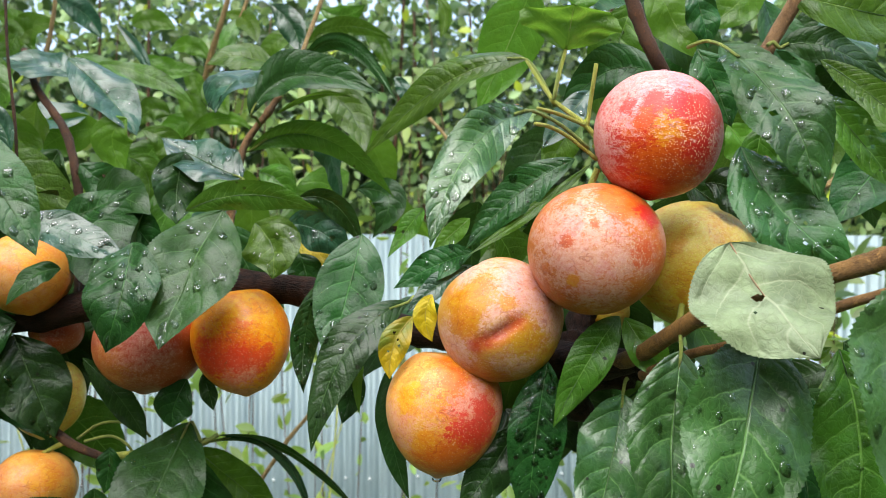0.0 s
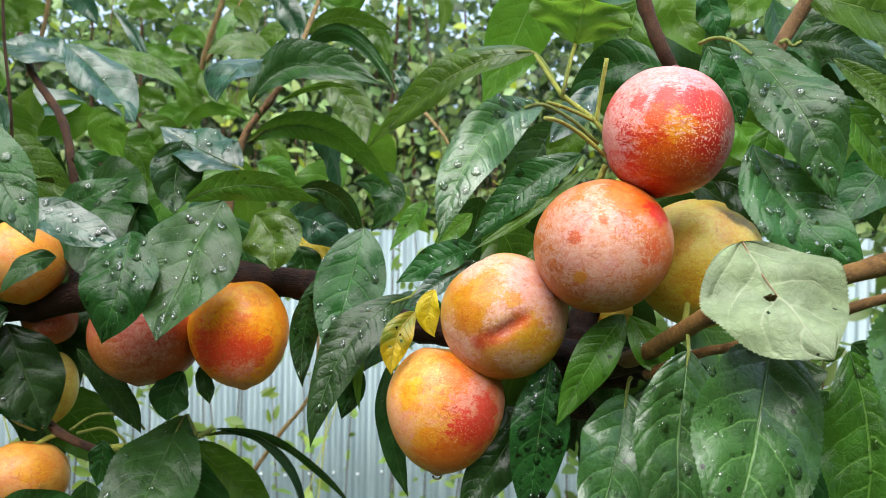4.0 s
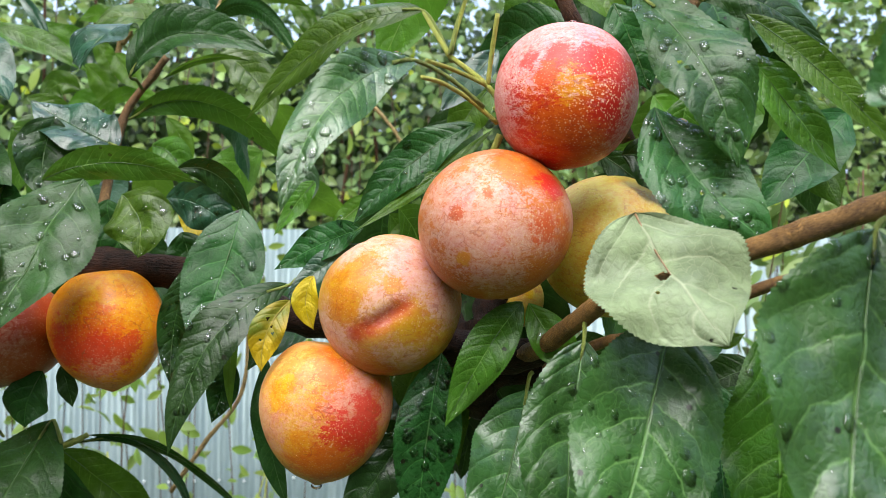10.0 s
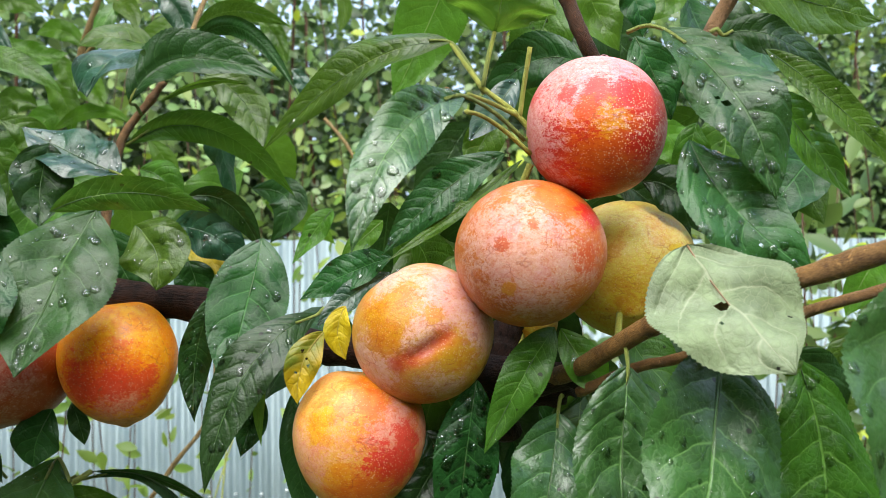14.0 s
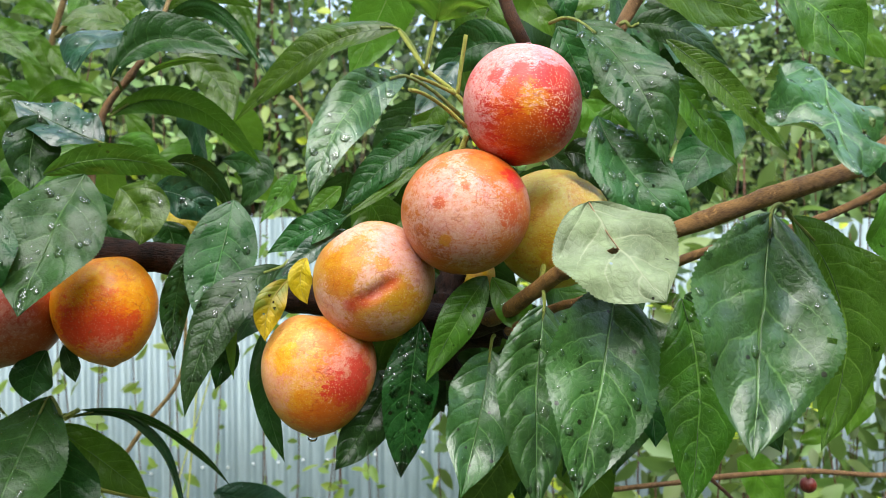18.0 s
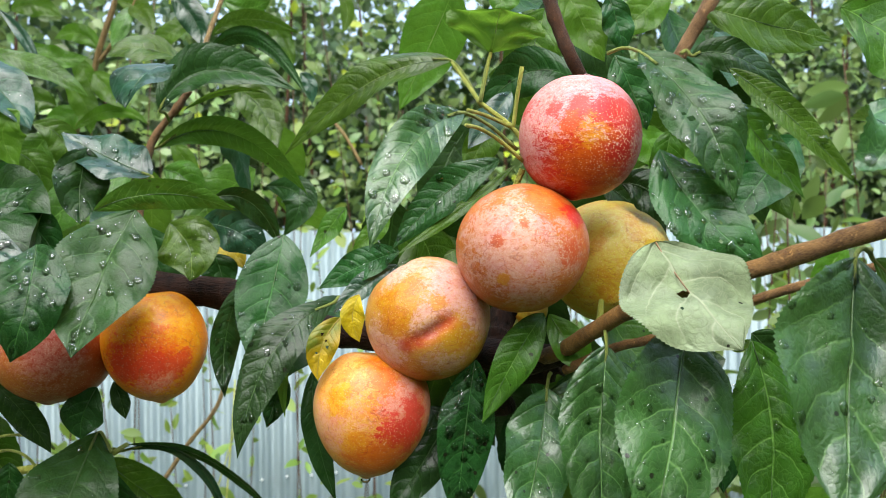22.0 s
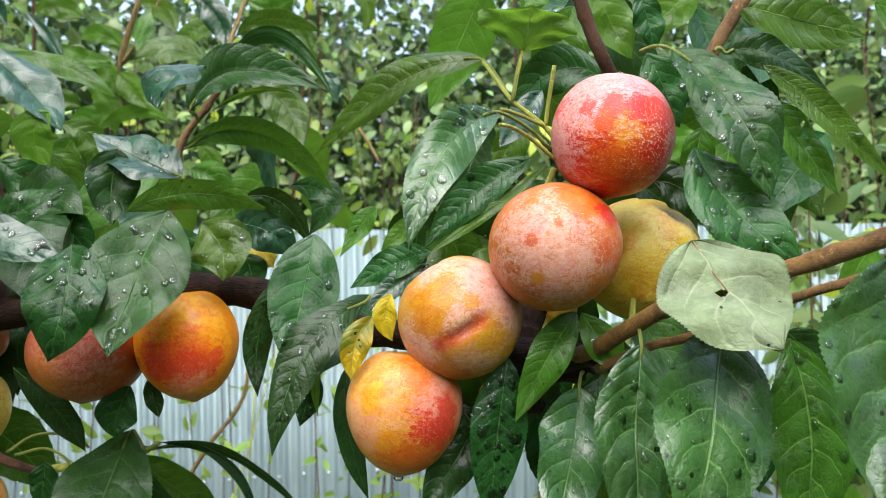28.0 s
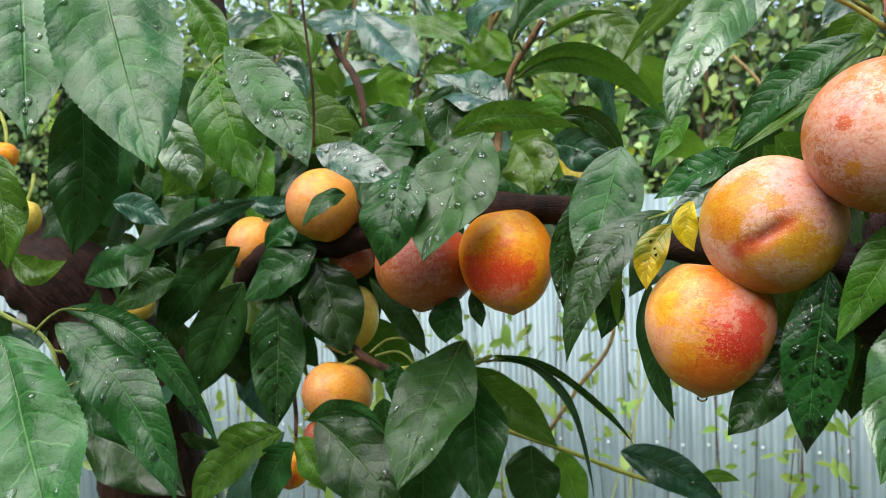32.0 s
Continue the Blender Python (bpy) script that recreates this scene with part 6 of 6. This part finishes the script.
leaf((-0.1937, 0.4700, 1.5253), (-0.1784, 0.4700, 1.5101), (-0.1712, 0.4700, 1.4955), 0.0226, mat=DARK)
leaf((-0.4101, 0.4500, 1.4938), (-0.3844, 0.4500, 1.4888), (-0.3600, 0.4500, 1.4762), 0.0208, mat=BLUE)
leaf((-0.2931, 0.4500, 1.4931), (-0.2756, 0.4500, 1.4868), (-0.2538, 0.4500, 1.4915), 0.0131, mat=BLUE)
leaf((-0.3935, 0.5000, 1.4633), (-0.3714, 0.5000, 1.4757), (-0.3448, 0.5000, 1.4876), 0.0148, mat=DARK)
leaf((-0.2813, 0.4500, 1.4591), (-0.2589, 0.4500, 1.4734), (-0.2424, 0.4500, 1.4621), 0.0268, mat=DARK)
leaf((-0.3667, 0.3300, 1.4655), (-0.3502, 0.3300, 1.4528), (-0.3248, 0.3300, 1.4587), 0.0162, mat=MID)
leaf((-0.4405, 0.4500, 1.4368), (-0.4022, 0.4500, 1.4490), (-0.3614, 0.4500, 1.4486), 0.0299, mat=DARK)
leaf((-0.4076, 0.5000, 1.5074), (-0.3865, 0.5000, 1.4934), (-0.3714, 0.5000, 1.4757), 0.0289, mat=DARK)
leaf((-0.2795, 0.4400, 1.4902), (-0.3157, 0.4360, 1.4799), (-0.3601, 0.4300, 1.4595), 0.0149, mat=BLUE, twist=-20, drops=10)
leaf((-0.3478, 0.4400, 1.4422), (-0.3722, 0.4400, 1.4337), (-0.4101, 0.4400, 1.4161), 0.0245, mat=DARK, drops=8)
leaf((-0.3176, 0.4600, 1.4256), (-0.3332, 0.4570, 1.3920), (-0.3484, 0.4550, 1.3556), 0.0375, mat=DARK, drops=10, twist=-20)
leaf((-0.2716, 0.4700, 1.4472), (-0.2466, 0.4680, 1.4189), (-0.2313, 0.4650, 1.3879), 0.0421, mat=DARK, drops=16, twist=-15)
# young leaves on the upright shoots
leaf((-0.2674, 0.6200, 1.6451), (-0.2268, 0.6200, 1.6337), (-0.1951, 0.6200, 1.6128), 0.0169, mat=MID, twist=-15)
leaf((-0.2883, 0.7000, 1.6987), (-0.2667, 0.7000, 1.6728), (-0.2560, 0.7000, 1.6450), 0.0097, mat=BLUE)
leaf((-0.1516, 0.7000, 1.7152), (-0.1307, 0.6900, 1.6930), (-0.1221, 0.6800, 1.6653), 0.0236, mat=BLUE, twist=10)
leaf((-0.2594, 0.8000, 1.6833), (-0.2493, 0.8000, 1.6663), (-0.2413, 0.8000, 1.6471), 0.0190, mat=LIGHT)
leaf((-0.2611, 0.8000, 1.6123), (-0.2213, 0.7900, 1.6306), (-0.1864, 0.7800, 1.6157), 0.0144, mat=LIGHT, twist=15)
leaf((-0.2416, 0.8000, 1.6687), (-0.2252, 0.7900, 1.6509), (-0.2107, 0.7800, 1.6313), 0.0243, mat=LIGHT)
leaf((-0.2499, 0.8200, 1.6606), (-0.2708, 0.8200, 1.6712), (-0.2892, 0.8200, 1.6543), 0.0243, mat=BLUE)
leaf((-0.2439, 0.8300, 1.6975), (-0.2629, 0.8300, 1.7126), (-0.2867, 0.8300, 1.7063), 0.0205, mat=LIGHT)
leaf((-0.2248, 0.8200, 1.7443), (-0.1970, 0.8000, 1.7284), (-0.1825, 0.7800, 1.7018), 0.0205, mat=LIGHT)
leaf((-0.2066, 0.8100, 1.7343), (-0.2153, 0.8000, 1.7142), (-0.2208, 0.7900, 1.6846), 0.0180, mat=MID)
leaf((-0.3330, 0.8500, 1.7384), (-0.3116, 0.8500, 1.7447), (-0.2848, 0.8500, 1.7343), 0.0251, mat=LIGHT)
leaf((-0.2613, 0.8400, 1.6361), (-0.2828, 0.8400, 1.6273), (-0.3009, 0.8300, 1.6005), 0.0278, mat=LIGHT)
leaf((-0.2880, 0.8400, 1.6413), (-0.3091, 0.8400, 1.6466), (-0.3252, 0.8400, 1.6267), 0.0275, mat=MID)
leaf((-0.1661, 0.9000, 1.7461), (-0.1901, 0.9000, 1.7331), (-0.2080, 0.9000, 1.7080), 0.0234, mat=LIGHT)
leaf((-0.1049, 0.6800, 1.7060), (-0.0833, 0.6700, 1.6968), (-0.0643, 0.6600, 1.7036), 0.0166, mat=MID, twist=15)
leaf((-0.0798, 0.8000, 1.7212), (-0.0636, 0.8000, 1.7050), (-0.0528, 0.8000, 1.6774), 0.0198, mat=MID)
leaf((-0.0437, 0.7000, 1.6507), (-0.0351, 0.7000, 1.6411), (-0.0333, 0.7000, 1.6240), 0.0132, mat=BLUE)
leaf((-0.0065, 0.9000, 1.7890), (0.0027, 0.9000, 1.7640), (-0.0038, 0.9000, 1.7385), 0.0157, mat=LIGHT)
leaf((-0.0671, 0.6200, 1.5470), (-0.0409, 0.6000, 1.5372), (-0.0536, 0.6000, 1.5079), 0.0260, mat=DARK)
leaf((-0.1298, 0.5600, 1.5540), (-0.1133, 0.5500, 1.5456), (-0.1080, 0.5500, 1.5267), 0.0234, mat=MID)
leaf((-0.1336, 0.6000, 1.5782), (-0.1218, 0.6000, 1.5619), (-0.1188, 0.6000, 1.5413), 0.0153, mat=LIGHT)
leaf((-0.2377, 0.6000, 1.5691), (-0.2228, 0.6000, 1.5532), (-0.2269, 0.6000, 1.5251), 0.0258, mat=MID)
leaf((-0.2107, 0.5000, 1.5413), (-0.1983, 0.5000, 1.5347), (-0.1950, 0.5000, 1.5480), 0.0166, mat=BLUE)
leaf((-0.3753, 0.7000, 1.6896), (-0.3853, 0.7000, 1.6648), (-0.3952, 0.7000, 1.6299), 0.0245, mat=MID)
leaf((-0.3648, 0.7500, 1.7352), (-0.3336, 0.7400, 1.7189), (-0.3135, 0.7300, 1.6926), 0.0220, mat=BLUE, twist=10)
leaf((-0.3023, 0.6500, 1.6576), (-0.2745, 0.6500, 1.6484), (-0.2203, 0.6400, 1.6256), 0.0165, mat=MID, twist=-20)
leaf((-0.4119, 0.8000, 1.6997), (-0.4289, 0.8000, 1.7281), (-0.4517, 0.8000, 1.7338), 0.0235, mat=LIGHT)
leaf((-0.2278, 0.6000, 1.5900), (-0.2065, 0.6000, 1.5772), (-0.2108, 0.6000, 1.5516), 0.0225, mat=MID)
leaf((-0.4330, 0.6000, 1.6130), (-0.4528, 0.6000, 1.5946), (-0.4669, 0.6000, 1.5701), 0.0425, twist=-26, mat=LIGHT)
leaf((-0.4474, 0.7000, 1.6306), (-0.4689, 0.7000, 1.6154), (-0.4969, 0.7000, 1.6238), 0.0263, mat=LIGHT)
leaf((-0.4253, 0.7000, 1.6681), (-0.4519, 0.7000, 1.6827), (-0.4802, 0.7000, 1.6746), 0.0227, mat=LIGHT)
leaf((-0.4278, 0.7000, 1.6116), (-0.4017, 0.7000, 1.5980), (-0.3896, 0.7000, 1.5745), 0.0238, mat=LIGHT)
leaf((-0.2848, 0.7500, 1.6843), (-0.2609, 0.7500, 1.6701), (-0.2312, 0.7500, 1.6719), 0.0216, mat=LIGHT)
leaf((-0.2683, 0.8000, 1.6584), (-0.2500, 0.8000, 1.6388), (-0.2447, 0.8000, 1.6090), 0.0247, mat=LIGHT)
leaf((-0.4455, 0.8000, 1.6912), (-0.4223, 0.8000, 1.7199), (-0.3863, 0.8000, 1.7275), 0.0320, mat=LIGHT)
leaf((0.4442, 0.6000, 1.6774), (0.4651, 0.6000, 1.6635), (0.4916, 0.6000, 1.6400), 0.0384, mat=LIGHT)
leaf((0.3316, 0.5000, 1.4987), (0.3187, 0.5000, 1.4828), (0.3058, 0.5000, 1.4589), 0.0269, mat=LIGHT)
leaf((0.3707, 0.5000, 1.4009), (0.3839, 0.5000, 1.3760), (0.3795, 0.5000, 1.3434), 0.0358, mat=LIGHT)
leaf((0.3758, 0.5500, 1.3264), (0.3902, 0.5500, 1.3302), (0.4143, 0.5500, 1.3314), 0.0122, mat=LIGHT)


# ---- inner leaves added to fill the crown and darken its gaps ----
def join_leaves(made, kinds):
    """Makes one part of many leaves deep inside the crown."""
    bm, mats = bmesh.new(), list(dict.fromkeys(kinds))
    for ob in made:
        start = len(bm.faces)
        bm.from_mesh(ob.data)
        bm.faces.ensure_lookup_table()
        for f in bm.faces[start:]:
            f.material_index = mats.index(ob.data.materials[0])
        old = ob.data
        bpy.data.objects.remove(ob)
        bpy.data.meshes.remove(old)
    me = bpy.data.meshes.new("inner_leaves")
    bm.to_mesh(me)
    bm.free()
    for m in mats:
        me.materials.append(m)
    ob = new("inner_leaves", me)
    ob.parent = TREE
    tagged(ob, "leaves added deep inside the crown, the dark ones coloured as shaded", kind="stuff")


def fill(count, lo, hi, kinds, seed, size=(0.06, 0.09), down=0.8, joined=False):
    """Leaves hanging at random inside a part of the crown."""
    random.seed(seed)
    made = []
    for _ in range(count):
        b = Vector([random.uniform(a, c) for a, c in zip(lo, hi)])
        d = Vector((random.gauss(0, 0.6), random.gauss(0, 0.4), -down + random.gauss(0, 0.4))).normalized()
        n = random.uniform(*size)
        sag = Vector((0, random.uniform(-0.006, 0.006), random.uniform(0.0, 0.012)))
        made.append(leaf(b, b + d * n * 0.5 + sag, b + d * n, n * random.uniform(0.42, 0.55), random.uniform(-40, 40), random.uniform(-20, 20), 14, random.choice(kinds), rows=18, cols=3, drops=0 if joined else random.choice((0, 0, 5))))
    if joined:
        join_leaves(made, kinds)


# mostly the darkened leaf colour, so the gaps look deep in shade
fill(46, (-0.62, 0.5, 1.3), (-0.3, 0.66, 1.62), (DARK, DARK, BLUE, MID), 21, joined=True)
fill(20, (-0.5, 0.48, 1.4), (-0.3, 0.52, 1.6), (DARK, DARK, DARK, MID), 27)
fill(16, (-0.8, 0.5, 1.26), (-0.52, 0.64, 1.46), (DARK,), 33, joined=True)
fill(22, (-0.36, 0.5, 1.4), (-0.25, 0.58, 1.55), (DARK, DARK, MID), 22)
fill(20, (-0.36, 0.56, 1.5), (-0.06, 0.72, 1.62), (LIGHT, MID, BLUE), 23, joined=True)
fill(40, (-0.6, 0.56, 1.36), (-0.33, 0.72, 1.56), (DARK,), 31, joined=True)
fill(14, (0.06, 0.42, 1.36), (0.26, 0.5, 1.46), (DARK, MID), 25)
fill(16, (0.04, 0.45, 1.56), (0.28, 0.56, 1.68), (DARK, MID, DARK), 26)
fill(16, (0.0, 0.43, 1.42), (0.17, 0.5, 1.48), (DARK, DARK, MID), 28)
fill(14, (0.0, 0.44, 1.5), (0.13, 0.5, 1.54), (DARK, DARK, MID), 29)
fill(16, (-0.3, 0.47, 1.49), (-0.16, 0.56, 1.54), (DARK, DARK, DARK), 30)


# ---- young shoots and weeds between the tree and the fence ----
def stems_between(n, lo, hi, lean, seed):
    rng = np.random.default_rng(seed)
    out = []
    for _ in range(n):
        x, y, z = rng.uniform(lo, hi)
        out.append(((x + rng.uniform(-lean, lean), y + rng.uniform(-0.1, 0.1), 0.0), (x, y, z)))
    return out


shrub("leafy_bush", "light green bush behind the upright shoots", stems_between(40, (-2.4, 2.0, 1.6), (0.3, 2.8, 2.3), 0.2, 5), 0.06, BRIGHT, 11, 24, BARK_RED, 0.002)
shrub("leafy_bush", "dull green leafy bush", stems_between(46, (0.42, 0.95, 1.0), (1.7, 2.3, 2.0), 0.2, 7), 0.08, BUSH, 13, 38, BARK_RED, 0.0025)
shrub("leafy_bush", "dense green bush by the fence", stems_between(40, (0.6, 1.4, 0.9), (2.3, 2.7, 1.9), 0.2, 8), 0.09, BUSH, 14, 34, BARK_RED, 0.0025)
shrub("weeds", "sparse yellow-green weeds in front of the fence", stems_between(3, (-0.75, 1.3, 1.16), (-0.1, 1.7, 1.34), 0.15, 9), 0.06, WEED, 15, 7, SHOOT, 0.0015)
shrub("weeds", "yellow-green weeds by the trunk", stems_between(8, (-1.4, 1.2, 1.1), (-0.6, 1.7, 1.3), 0.15, 10), 0.07, WEED, 16, 9, SHOOT, 0.0015)


# ---- unseen upper crown, added over the trunk to shade it and the inner leaves ----
CROWN_RNG = np.random.default_rng(44)
heads = CROWN_RNG.uniform((-1.4, 0.4, 1.98), (-0.5, 1.2, 2.35), (80, 3))
spots = np.repeat(heads, 12, 0) + CROWN_RNG.normal(size=(960, 3)) * (0.07, 0.07, 0.05)
more = np.repeat(CROWN_RNG.uniform((-1.2, 0.15, 1.98), (-0.5, 0.42, 2.3), (34, 3)), 12, 0) + CROWN_RNG.normal(size=(408, 3)) * (0.06, 0.05, 0.05)
spots = np.concatenate((spots, more))
spots = spots[spots[:, 2] > 1.97]
leaf_cloud("crown", spots, CROWN_RNG.uniform(0.06, 0.1, len(spots)), HEDGE_SHADED, TREE, "stuff", 0.5, "unseen upper crown leaves added to shade the trunk", 0.5, True)
for k in range(3):
    limb("branch", [(-0.72, 0.53, 1.5), (-0.86 + 0.02 * k, 0.66 + 0.02 * k, 1.75), tuple(heads[k * 9] - np.array((0, 0, 0.04)))], 0.008, 0.003, BARK_DARK, TREE, 0.12, 9, 20)
